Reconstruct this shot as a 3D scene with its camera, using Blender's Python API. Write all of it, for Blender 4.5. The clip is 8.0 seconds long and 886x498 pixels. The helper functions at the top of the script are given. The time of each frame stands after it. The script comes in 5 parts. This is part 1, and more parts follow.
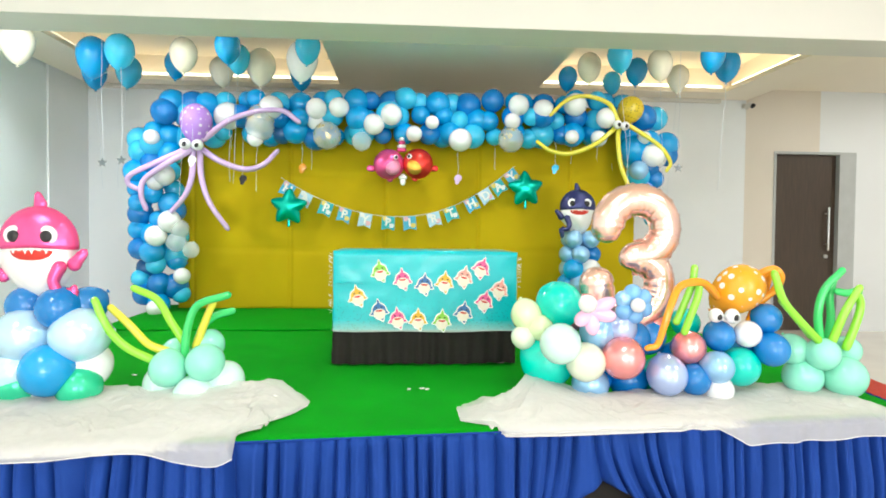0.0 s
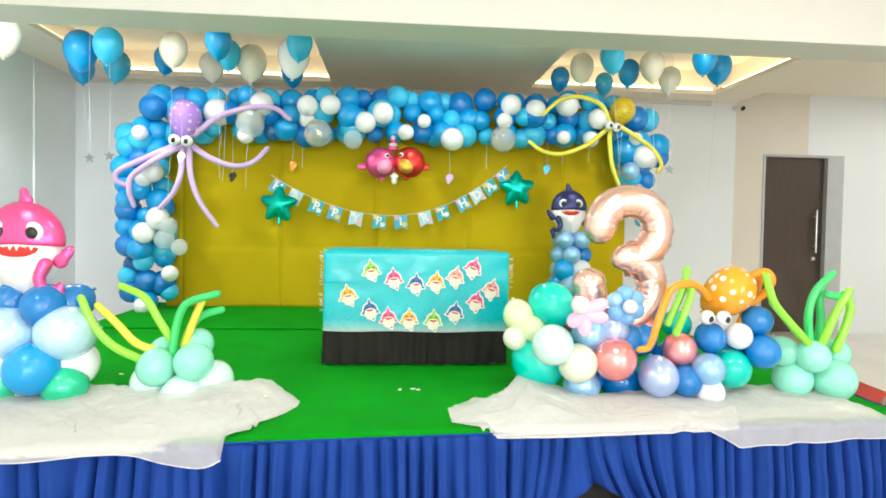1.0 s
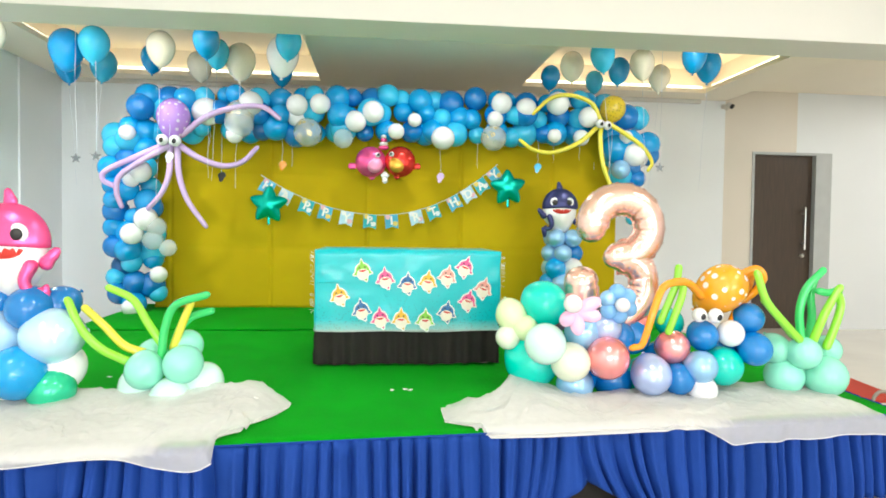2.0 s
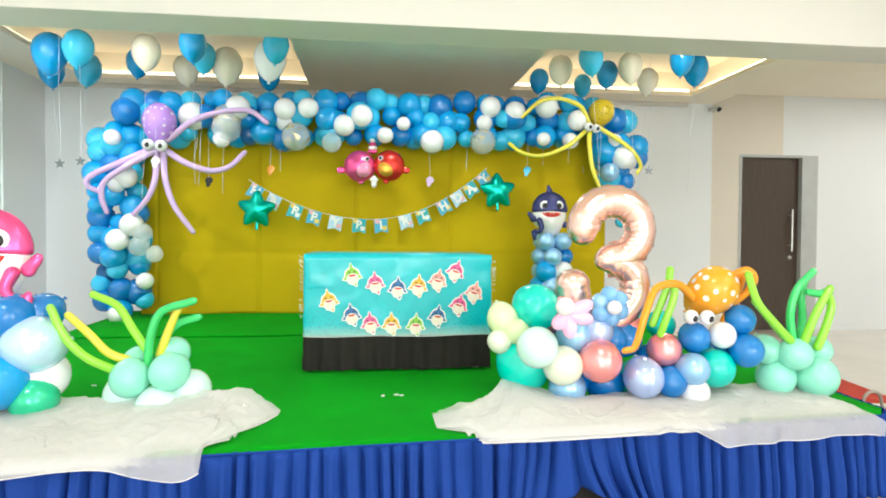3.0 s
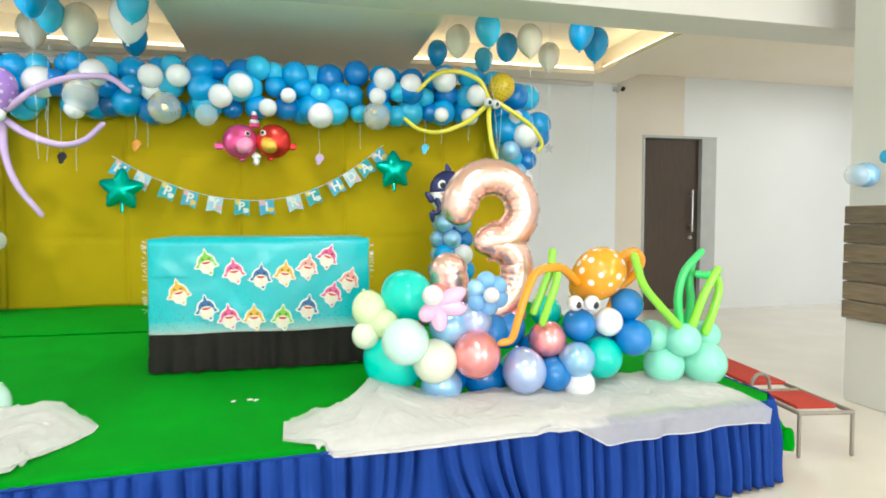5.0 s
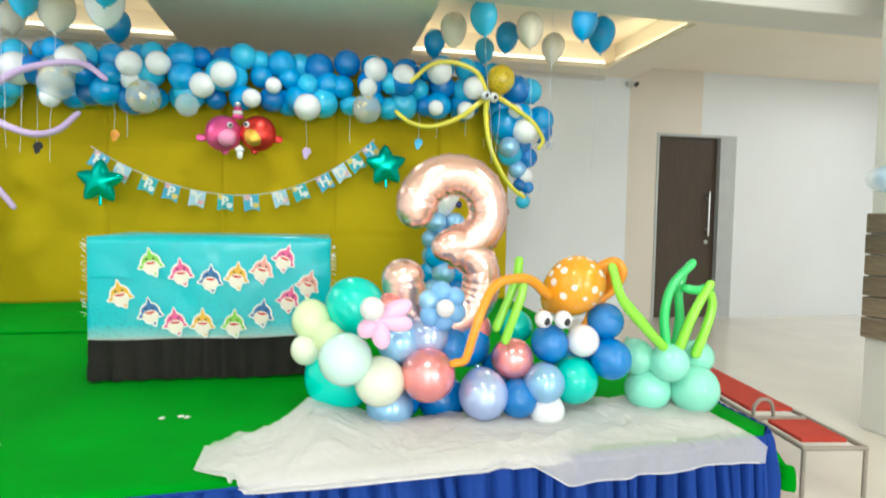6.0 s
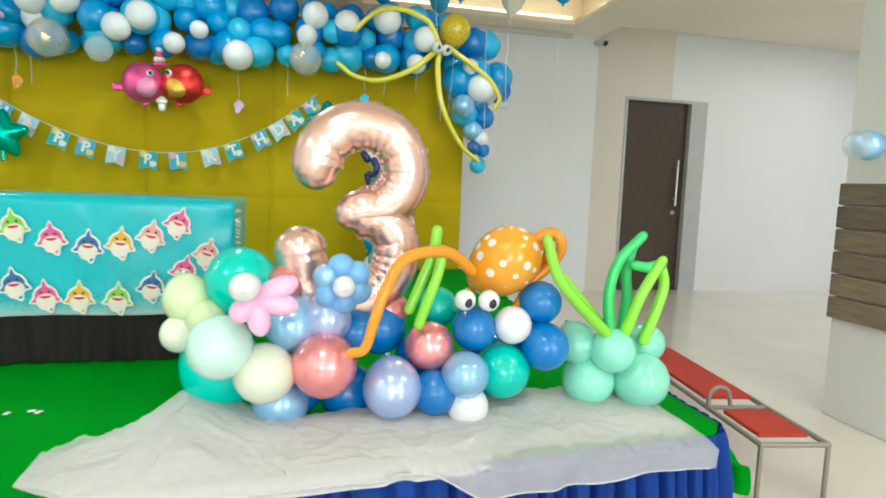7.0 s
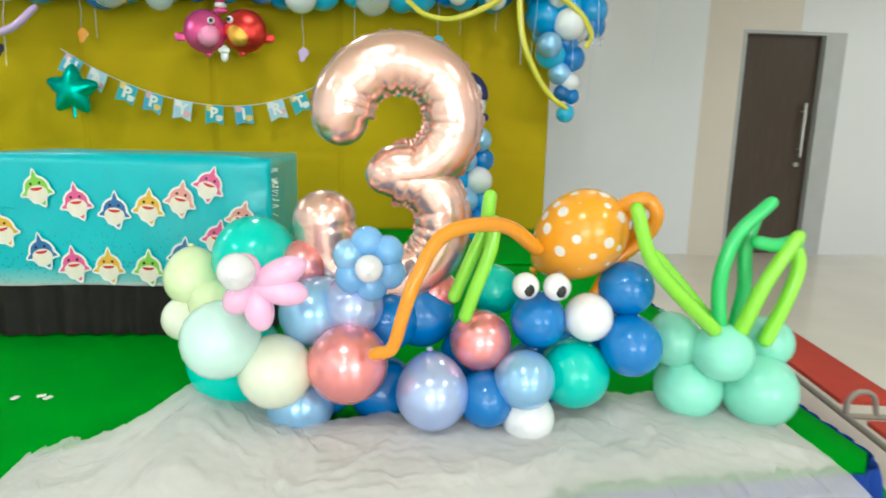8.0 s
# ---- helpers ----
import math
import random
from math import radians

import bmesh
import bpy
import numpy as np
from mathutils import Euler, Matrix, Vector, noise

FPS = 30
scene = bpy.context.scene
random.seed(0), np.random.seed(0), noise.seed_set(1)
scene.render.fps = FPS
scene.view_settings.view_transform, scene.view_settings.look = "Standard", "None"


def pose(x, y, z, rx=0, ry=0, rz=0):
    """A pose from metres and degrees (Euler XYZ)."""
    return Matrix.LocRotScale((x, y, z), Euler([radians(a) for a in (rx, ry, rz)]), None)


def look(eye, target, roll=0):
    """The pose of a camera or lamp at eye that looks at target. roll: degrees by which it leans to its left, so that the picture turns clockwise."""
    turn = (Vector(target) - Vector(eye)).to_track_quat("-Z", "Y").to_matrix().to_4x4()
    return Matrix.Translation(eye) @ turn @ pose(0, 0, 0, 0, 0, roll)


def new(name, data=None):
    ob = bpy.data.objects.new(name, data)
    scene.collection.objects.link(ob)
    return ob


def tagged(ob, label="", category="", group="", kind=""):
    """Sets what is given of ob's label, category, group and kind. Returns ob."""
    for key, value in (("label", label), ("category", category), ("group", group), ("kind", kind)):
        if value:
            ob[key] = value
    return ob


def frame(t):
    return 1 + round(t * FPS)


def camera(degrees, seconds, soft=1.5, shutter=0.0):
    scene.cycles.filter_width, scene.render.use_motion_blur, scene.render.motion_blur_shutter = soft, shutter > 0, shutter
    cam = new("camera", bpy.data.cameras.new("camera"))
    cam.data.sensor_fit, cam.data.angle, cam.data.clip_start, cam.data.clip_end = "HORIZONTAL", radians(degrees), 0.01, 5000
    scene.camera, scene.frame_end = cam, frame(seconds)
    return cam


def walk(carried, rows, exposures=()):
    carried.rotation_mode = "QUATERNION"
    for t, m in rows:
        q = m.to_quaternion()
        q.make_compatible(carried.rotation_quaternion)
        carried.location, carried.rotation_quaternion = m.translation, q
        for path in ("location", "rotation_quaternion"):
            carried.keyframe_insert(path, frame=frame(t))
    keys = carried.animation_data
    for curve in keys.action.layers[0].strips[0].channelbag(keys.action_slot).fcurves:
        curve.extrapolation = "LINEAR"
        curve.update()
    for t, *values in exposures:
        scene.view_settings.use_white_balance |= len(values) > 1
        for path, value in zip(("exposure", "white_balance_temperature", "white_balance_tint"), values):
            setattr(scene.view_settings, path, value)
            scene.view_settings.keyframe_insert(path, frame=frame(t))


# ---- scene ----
cam = camera(71.4, 8.0, 1.7, 0.5)
PATH = [
    (0, (0.523, 0.728, 1.219), (0.659, 2.723, 1.165), 0.6),
    (0.5, (0.508, 0.744, 1.224), (0.678, 2.736, 1.162), 0.8),
    (1, (0.51, 0.748, 1.223), (0.68, 2.74, 1.166), 1.1),
    (2.5, (0.506, 0.781, 1.222), (0.718, 2.769, 1.162), 0.6),
    (3, (0.504, 0.794, 1.217), (0.738, 2.78, 1.173), 0.4),
    (3.5, (0.498, 0.818, 1.213), (0.854, 2.786, 1.158), -0.5),
    (4, (0.577, 0.905, 1.217), (0.865, 2.884, 1.185), 0.9),
    (4.5, (0.704, 0.98, 1.207), (1.078, 2.944, 1.152), 1.9),
    (4.7, (0.76, 1.027, 1.201), (1.215, 2.972, 1.098), 0.6),
    (5.8, (1.081, 1.298, 1.223), (1.56, 3.238, 1.162), -0.6),
    (6, (1.178, 1.337, 1.228), (1.575, 3.294, 1.12), 1.1),
    (6.5, (1.35, 1.435, 1.216), (1.736, 3.386, 1.008), 0.8),
    (7, (1.486, 1.673, 1.212), (1.962, 3.604, 1.0), 2.1),
    (7.5, (1.601, 1.862, 1.206), (1.954, 3.804, 0.879), 1.4),
    (8, (1.69, 2.085, 1.216), (1.867, 4.042, 0.843), 1.3),
]
walk(cam, [(t, look(eye, target, roll)) for t, eye, target, roll in PATH],
     [(0, -0.47, 6450, 7), (3.5, -0.5, 6450, 7), (4.7, -0.56, 6350, 6), (5.8, -0.66, 6250, 5), (6.5, -0.74, 6200, 4), (7.5, -0.92, 6150, 4), (8, -0.88, 6150, 3)])


# ---- world, lamps, exposure ----
world = bpy.data.worlds.new("world")
scene.world = world
world.use_nodes = True
world.node_tree.nodes["Background"].inputs[0].default_value = (0.9, 0.95, 1.0, 1)
world.node_tree.nodes["Background"].inputs[1].default_value = 0.3


def area_lamp(x, y, z, sx, sy, watts, colour, rx=0, ry=0):
    data = bpy.data.lights.new("lamp", "AREA")
    data.shape, data.size, data.size_y, data.energy, data.color = "RECTANGLE", sx, sy, watts, colour
    ob = new("lamp", data)
    ob.matrix_basis = pose(x, y, z, rx, ry, 0)
    return ob


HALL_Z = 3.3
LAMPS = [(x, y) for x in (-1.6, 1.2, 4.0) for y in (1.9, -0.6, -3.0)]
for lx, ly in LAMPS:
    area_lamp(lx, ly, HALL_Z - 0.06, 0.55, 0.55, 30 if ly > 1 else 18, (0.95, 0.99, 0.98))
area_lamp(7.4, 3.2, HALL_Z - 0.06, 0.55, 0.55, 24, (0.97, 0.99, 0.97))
# added lamp out of view that brightens the wall beyond the door
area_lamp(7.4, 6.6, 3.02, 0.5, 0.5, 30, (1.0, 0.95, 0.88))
# broad frontal fill, as daylight through two unseen windows added to the rear wall
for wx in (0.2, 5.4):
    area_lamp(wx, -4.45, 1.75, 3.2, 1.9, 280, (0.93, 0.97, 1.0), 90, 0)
# small downlights added to brighten the stage rear; one faint fixture is known
FILL_DOWNLIGHTS = [(-2.35, 5.45), (-1.3, 5.6), (0.95, 5.75), (2.95, 5.45)]
for lx, ly in FILL_DOWNLIGHTS:
    # the leftmost, stronger and cooler, is added to lift the left wall
    area_lamp(lx, ly, 2.895, 0.14, 0.14, 20 if lx > -2 else 40, (1.0, 0.98, 0.94) if lx > -2 else (0.92, 0.97, 1.0))
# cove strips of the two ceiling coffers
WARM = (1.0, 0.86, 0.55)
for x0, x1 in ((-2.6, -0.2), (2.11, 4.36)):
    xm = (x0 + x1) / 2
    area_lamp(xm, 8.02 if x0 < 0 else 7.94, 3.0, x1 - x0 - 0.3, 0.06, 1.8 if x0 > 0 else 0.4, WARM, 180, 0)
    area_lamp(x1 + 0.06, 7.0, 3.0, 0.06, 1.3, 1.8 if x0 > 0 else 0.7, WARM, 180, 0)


# ---- materials ----
def material(name, colour, rough=0.5, metal=0.0, vary=0.06, scale=6.0, bump=0.0, bump_scale=60.0, coat=0.0,
             sheen=0.0, spec=0.5, alpha=1.0, sub=0.0, random_by=0.0, glow=0.0, stretch=(1, 1, 1)):
    m = bpy.data.materials.new(name)
    m.use_nodes = True
    nt = m.node_tree
    b = nt.nodes["Principled BSDF"]
    b.inputs["Roughness"].default_value = rough
    b.inputs["Metallic"].default_value = metal
    b.inputs["Coat Weight"].default_value = coat
    b.inputs["Coat Roughness"].default_value = 0.08
    b.inputs["Sheen Weight"].default_value = sheen
    b.inputs["Subsurface Weight"].default_value = sub
    b.inputs["Subsurface Radius"].default_value = (0.05, 0.05, 0.05)
    b.inputs["Alpha"].default_value = alpha
    b.inputs["Specular IOR Level"].default_value = spec
    if glow:
        b.inputs["Emission Color"].default_value = (*colour, 1)
        b.inputs["Emission Strength"].default_value = glow
    tc = nt.nodes.new("ShaderNodeTexCoord")
    mp = nt.nodes.new("ShaderNodeMapping")
    mp.inputs["Scale"].default_value = stretch
    nt.links.new(tc.outputs["Object"], mp.inputs[0])
    n1 = nt.nodes.new("ShaderNodeTexNoise")
    n1.inputs["Scale"].default_value, n1.inputs["Detail"].default_value = scale, 6
    nt.links.new(mp.outputs[0], n1.inputs["Vector"])
    hsv = nt.nodes.new("ShaderNodeHueSaturation")
    hsv.inputs["Color"].default_value = (*colour, 1)
    rng = nt.nodes.new("ShaderNodeMapRange")
    rng.inputs["To Min"].default_value, rng.inputs["To Max"].default_value = 1 - 2 * vary, 1 + 2 * vary
    nt.links.new(n1.outputs["Fac"], rng.inputs["Value"])
    val = rng.outputs[0]
    if random_by:
        info = nt.nodes.new("ShaderNodeObjectInfo")
        r2 = nt.nodes.new("ShaderNodeMapRange")
        r2.inputs["To Min"].default_value, r2.inputs["To Max"].default_value = 1 - random_by, 1 + random_by
        nt.links.new(info.outputs["Random"], r2.inputs["Value"])
        mul = nt.nodes.new("ShaderNodeMath")
        mul.operation = "MULTIPLY"
        nt.links.new(val, mul.inputs[0])
        nt.links.new(r2.outputs[0], mul.inputs[1])
        val = mul.outputs[0]
    nt.links.new(val, hsv.inputs["Value"])
    nt.links.new(hsv.outputs[0], b.inputs["Base Color"])
    if bump:
        n2 = nt.nodes.new("ShaderNodeTexNoise")
        n2.inputs["Scale"].default_value, n2.inputs["Detail"].default_value = bump_scale, 4
        nt.links.new(mp.outputs[0], n2.inputs["Vector"])
        bp = nt.nodes.new("ShaderNodeBump")
        bp.inputs["Strength"].default_value, bp.inputs["Distance"].default_value = bump, 0.01
        nt.links.new(n2.outputs["Fac"], bp.inputs["Height"])
        nt.links.new(bp.outputs[0], b.inputs["Normal"])
    return m


def latex(name, colour, rough=0.21, metal=0.0, alpha=1.0, sub=0.15):
    return material(name, colour, rough, metal, 0.03, 3.0, coat=0.3, alpha=alpha, sub=sub, random_by=0.08)




def printed_cover():
    """Turquoise plastic, its print breaking up into specks and clear film towards the hem at height 0.613."""
    m = material("turquoise_plastic_cover", (0.002, 0.5, 0.58), 0.3, vary=0.06, scale=5, bump=0.25, bump_scale=14, coat=0.2)
    nt = m.node_tree
    b = nt.nodes["Principled BSDF"]
    tc, sep = nt.nodes.new("ShaderNodeTexCoord"), nt.nodes.new("ShaderNodeSeparateXYZ")
    nt.links.new(tc.outputs["Object"], sep.inputs[0])
    v = nt.nodes.new("ShaderNodeTexVoronoi")
    v.inputs["Scale"].default_value = 62
    nt.links.new(tc.outputs["Object"], v.inputs["Vector"])
    size = nt.nodes.new("ShaderNodeMapRange")
    for k, x in zip(("From Min", "From Max", "To Min", "To Max"), (0.613, 0.9, 0.34, 0.1)):
        size.inputs[k].default_value = x
    nt.links.new(sep.outputs[2], size.inputs["Value"])
    less = nt.nodes.new("ShaderNodeMath")
    less.operation = "LESS_THAN"
    nt.links.new(v.outputs["Distance"], less.inputs[0])
    nt.links.new(size.outputs[0], less.inputs[1])
    half = nt.nodes.new("ShaderNodeMath")
    half.operation = "MULTIPLY"
    half.inputs[1].default_value = 0.6
    nt.links.new(less.outputs[0], half.inputs[0])
    speck, film = nt.nodes.new("ShaderNodeMix"), nt.nodes.new("ShaderNodeMix")
    speck.data_type = film.data_type = "RGBA"
    nt.links.new(half.outputs[0], speck.inputs[0])
    nt.links.new(b.inputs["Base Color"].links[0].from_socket, speck.inputs[6])
    speck.inputs[7].default_value = (0.002, 0.2, 0.26, 1)
    fade = nt.nodes.new("ShaderNodeMapRange")
    for k, x in zip(("From Min", "From Max", "To Min", "To Max"), (0.6, 0.68, 0.75, 0.0)):
        fade.inputs[k].default_value = x
    nt.links.new(sep.outputs[2], fade.inputs["Value"])
    nt.links.new(fade.outputs[0], film.inputs[0])
    nt.links.new(speck.outputs[2], film.inputs[6])
    film.inputs[7].default_value = (0.5, 0.62, 0.55, 1)
    nt.links.new(film.outputs[2], b.inputs["Base Color"])
    return m


LATEX = {
    "azure": latex("azure_latex", (0.004, 0.33, 0.72)),
    "royal": latex("royal_latex", (0.003, 0.19, 0.56)),
    "sky": latex("sky_latex", (0.04, 0.5, 0.8)),
    "navy": latex("navy_latex", (0.01, 0.13, 0.38)),
    "white": latex("white_latex", (0.82, 0.82, 0.84)),
    "ivory": latex("ivory_latex", (0.8, 0.84, 0.68)),
    "cream": latex("cream_latex", (0.86, 0.8, 0.66)),
    "lemon": latex("lemon_latex", (0.72, 0.84, 0.5)),
    "mint": latex("mint_latex", (0.3, 0.78, 0.6)),
    "mint_white": latex("mint_white_latex", (0.62, 0.86, 0.78)),
    "teal": latex("teal_latex", (0.002, 0.64, 0.53)),
    "emerald": latex("emerald_latex", (0.03, 0.6, 0.33), 0.2, 0.25),
    "pink": latex("pink_latex", (0.88, 0.5, 0.72)),
    "orange": latex("orange_latex", (0.82, 0.31, 0.01)),
    "lilac": latex("lilac_latex", (0.6, 0.42, 0.7)),
    "lime": latex("lime_latex", (0.3, 0.75, 0.05)),
    "green": latex("green_latex", (0.05, 0.6, 0.16)),
    "yellow": latex("yellow_latex", (0.78, 0.7, 0.07)),
    "blue": latex("blue_latex", (0.2, 0.46, 0.82)),
    "sky_pearl": latex("sky_pearl_latex", (0.33, 0.6, 0.9), 0.22, 0.4),
    "lilac_pearl": latex("lilac_pearl_latex", (0.46, 0.57, 0.88), 0.22, 0.45),
    "rose_chrome": latex("rose_chrome_latex", (0.96, 0.34, 0.35), 0.27, 0.72),
    "pearl": latex("pearl_blue_latex", (0.55, 0.78, 0.93), 0.2, 0.3),
    "clear": latex("clear_latex", (0.86, 0.92, 0.95), 0.06, 0.0, 0.32, 0.0),
}
FOIL_ROSE = material("rose_gold_foil", (0.86, 0.56, 0.49), 0.27, 0.87, 0.05, 4, 0.28, 18)
FOIL_PINK = material("pink_foil", (0.85, 0.1, 0.32), 0.24, 0.55, 0.04, 5, 0.15, 16)
FOIL_RED = material("red_foil", (0.72, 0.04, 0.03), 0.22, 0.6, 0.04, 5, 0.15, 16)
FOIL_TEAL = material("teal_foil", (0.0, 0.52, 0.4), 0.17, 0.65, 0.04, 5, 0.2, 14)
FOIL_NAVY = material("navy_foil", (0.035, 0.04, 0.15), 0.28, 0.4, 0.04, 5, 0.15, 16)
FOIL_WHITE = material("white_foil", (0.82, 0.8, 0.8), 0.28, 0.25, 0.03, 5, 0.15, 16)
INK = material("black_ink", (0.015, 0.013, 0.015), 0.4)
MOUTH = material("mouth_red", (0.62, 0.03, 0.02), 0.4)
WHITE_PAPER = material("white_card", (0.85, 0.83, 0.8), 0.6, vary=0.02)
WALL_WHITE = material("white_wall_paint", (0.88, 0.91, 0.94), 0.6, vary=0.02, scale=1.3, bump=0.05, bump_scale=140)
WALL_CREAM = material("cream_wall_tone", (0.78, 0.71, 0.62), 0.6, vary=0.025, scale=1.3, bump=0.05, bump_scale=140)
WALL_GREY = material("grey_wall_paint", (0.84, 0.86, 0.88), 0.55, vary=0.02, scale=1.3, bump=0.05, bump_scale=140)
WALL_GREEN = material("pale_green_wall_paint", (0.85, 0.91, 0.92), 0.6, vary=0.03, scale=1.1, bump=0.05, bump_scale=140)
CEILING = material("ceiling_paint", (0.94, 0.86, 0.73), 0.7, vary=0.02, scale=1.0, bump=0.04, bump_scale=120)
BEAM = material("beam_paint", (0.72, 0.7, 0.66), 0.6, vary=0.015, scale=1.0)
FLOOR = material("polished_floor_tile", (0.78, 0.72, 0.63), 0.16, vary=0.05, scale=2.0, coat=0.3)
CARPET = material("green_carpet", (0.002, 0.31, 0.006), 0.95, vary=0.12, scale=4.0, bump=0.6, bump_scale=260, spec=0.15)
CURTAIN = material("mustard_curtain", (0.53, 0.375, 0.003), 0.75, vary=0.07, scale=2.2, bump=0.12, bump_scale=90, spec=0.15)
SKIRT = material("blue_skirt_cloth", (0.012, 0.05, 0.27), 0.7, vary=0.1, scale=5.0, bump=0.15, bump_scale=120, spec=0.12)
BLACK_CLOTH = material("black_skirt_cloth", (0.02, 0.017, 0.015), 0.7, vary=0.15, scale=6, bump=0.2, bump_scale=120, spec=0.2)
CYAN_CLOTH = printed_cover()
DOOR_WOOD = material("dark_walnut_veneer", (0.062, 0.039, 0.025), 0.4, vary=0.22, scale=7, stretch=(6, 6, 0.5))
PLANK = material("weathered_plank_cladding", (0.2, 0.15, 0.1), 0.55, vary=0.3, scale=6, random_by=0.3, stretch=(1, 1, 9))
FRAME_GREY = material("grey_door_frame", (0.5, 0.52, 0.52), 0.45)
STEEL = material("brushed_steel", (0.6, 0.6, 0.58), 0.28, 0.9)
RED_CARPET = material("red_carpet", (0.5, 0.05, 0.03), 0.95, vary=0.12, bump=0.4, bump_scale=240)
RAIL = material("grey_steel_rail", (0.32, 0.28, 0.24), 0.45, 0.4)
GOLD = material("gold_flake", (0.8, 0.6, 0.25), 0.25, 0.9)
RIBBON = material("white_curling_ribbon", (0.66, 0.72, 0.8), 0.3)
CHARM_FOIL = material("dark_silver_foil", (0.22, 0.24, 0.26), 0.3, 0.8)
LIGHT_PANEL = material("lit_diffuser", (1.0, 0.97, 0.92), 0.5, glow=6.0)
SPOT_GLASS = material("frosted_downlight_glass", (1.0, 0.95, 0.85), 0.5, glow=1.0)
COVE_STRIP = material("warm_cove_strip", (1.0, 0.9, 0.66), 0.5, glow=3.5)


def sheer(name, colour, see):
    m = material(name, colour, 0.95, vary=0.05, scale=30, bump=0.2, bump_scale=160, spec=0.05)
    nt = m.node_tree
    out, b = nt.nodes["Material Output"], nt.nodes["Principled BSDF"]
    tr, tl = nt.nodes.new("ShaderNodeBsdfTransparent"), nt.nodes.new("ShaderNodeBsdfTranslucent")
    tl.inputs[0].default_value = (*colour, 1)
    m1, m2 = nt.nodes.new("ShaderNodeMixShader"), nt.nodes.new("ShaderNodeMixShader")
    m1.inputs[0].default_value, m2.inputs[0].default_value = 0.25, see
    nt.links.new(b.outputs[0], m1.inputs[1])
    nt.links.new(tl.outputs[0], m1.inputs[2])
    nt.links.new(m1.outputs[0], m2.inputs[1])
    nt.links.new(tr.outputs[0], m2.inputs[2])
    nt.links.new(m2.outputs[0], out.inputs[0])
    return m


NET = sheer("white_net", (0.79, 0.775, 0.76), 0.05)
NET_SHEER = sheer("sheer_white_net", (0.9, 0.88, 0.87), 0.5)


def dotted(name, colour, dot, size):
    """A latex with round printed dots."""
    m = latex(name, colour)
    nt = m.node_tree
    b = nt.nodes["Principled BSDF"]
    tc = nt.nodes.new("ShaderNodeTexCoord")
    v = nt.nodes.new("ShaderNodeTexVoronoi")
    v.inputs["Scale"].default_value, v.inputs["Randomness"].default_value = size, 0.35
    nt.links.new(tc.outputs["Object"], v.inputs["Vector"])
    ramp = nt.nodes.new("ShaderNodeMapRange")
    ramp.inputs["From Min"].default_value, ramp.inputs["From Max"].default_value = 0.27, 0.3
    ramp.inputs["To Min"].default_value, ramp.inputs["To Max"].default_value = 1, 0
    nt.links.new(v.outputs["Distance"], ramp.inputs["Value"])
    mix = nt.nodes.new("ShaderNodeMix")
    mix.data_type = "RGBA"
    nt.links.new(ramp.outputs[0], mix.inputs[0])
    nt.links.new(b.inputs["Base Color"].links[0].from_socket, mix.inputs[6])
    mix.inputs[7].default_value = (*dot, 1)
    nt.links.new(mix.outputs[2], b.inputs["Base Color"])
    return m


LATEX["orange_dots"] = dotted("orange_dotted_latex", (0.82, 0.35, 0.015), (0.85, 0.8, 0.75), 2.1)
LATEX["lilac_dots"] = dotted("lilac_dotted_latex", (0.42, 0.22, 0.66), (0.75, 0.65, 0.82), 2.6)
LATEX["gold_dots"] = dotted("gold_dotted_latex", (0.62, 0.45, 0.02), (0.4, 0.3, 0.02), 4.0)


# ---- mesh helpers ----
def mesh(name, verts, faces, mat=None, smooth=True):
    me = bpy.data.meshes.new(name)
    me.from_pydata([tuple(v) for v in verts], [], faces)
    if mat:
        me.materials.append(mat)
    if smooth:
        me.polygons.foreach_set("use_smooth", [True] * len(me.polygons))
    me.update()
    return me


def from_bm(name, bm, mat=None, smooth=False):
    bmesh.ops.recalc_face_normals(bm, faces=bm.faces)
    me = bpy.data.meshes.new(name)
    bm.to_mesh(me)
    bm.free()
    if mat:
        me.materials.append(mat)
    if smooth:
        me.polygons.foreach_set("use_smooth", [True] * len(me.polygons))
    return me


def thing(name, at, label, category, group="", kind=""):
    ob = new(name)
    ob.empty_display_size = 0.05
    ob.location = at
    return tagged(ob, label, category, group, kind)


def origin(ob):
    p = Vector(ob.location)
    while ob.parent:
        ob = ob.parent
        p = p + Vector(ob.location)
    return p


def part(name, me, parent, at=None, label="", turn=None, size=None):
    """A mesh as one part of a thing; at is in the world, None where the mesh already is."""
    ob = new(name, me)
    ob.parent = parent
    ob.location = (Vector(at) if at is not None else Vector((0, 0, 0))) - origin(parent)
    if turn is not None:
        ob.rotation_euler = turn
    if size is not None:
        ob.scale = size if hasattr(size, "__len__") else (size, size, size)
    return tagged(ob, label)


def single(name, me, label, category, group="", kind="", at=(0, 0, 0), turn=None, size=None):
    ob = new(name, me)
    ob.location = at
    if turn is not None:
        ob.rotation_euler = turn
    if size is not None:
        ob.scale = size if hasattr(size, "__len__") else (size, size, size)
    return tagged(ob, label, category, group, kind)


def box_bm(bm, x0, x1, y0, y1, z0, z1, bevel=0.0):
    m = Matrix.LocRotScale(((x0 + x1) / 2, (y0 + y1) / 2, (z0 + z1) / 2), None, (x1 - x0, y1 - y0, z1 - z0))
    made = bmesh.ops.create_cube(bm, size=1, matrix=m)["verts"]
    if bevel:
        edges = list({e for v in made for e in v.link_edges})
        bmesh.ops.bevel(bm, geom=edges, offset=bevel, segments=2, affect="EDGES", profile=0.5)
    return bm


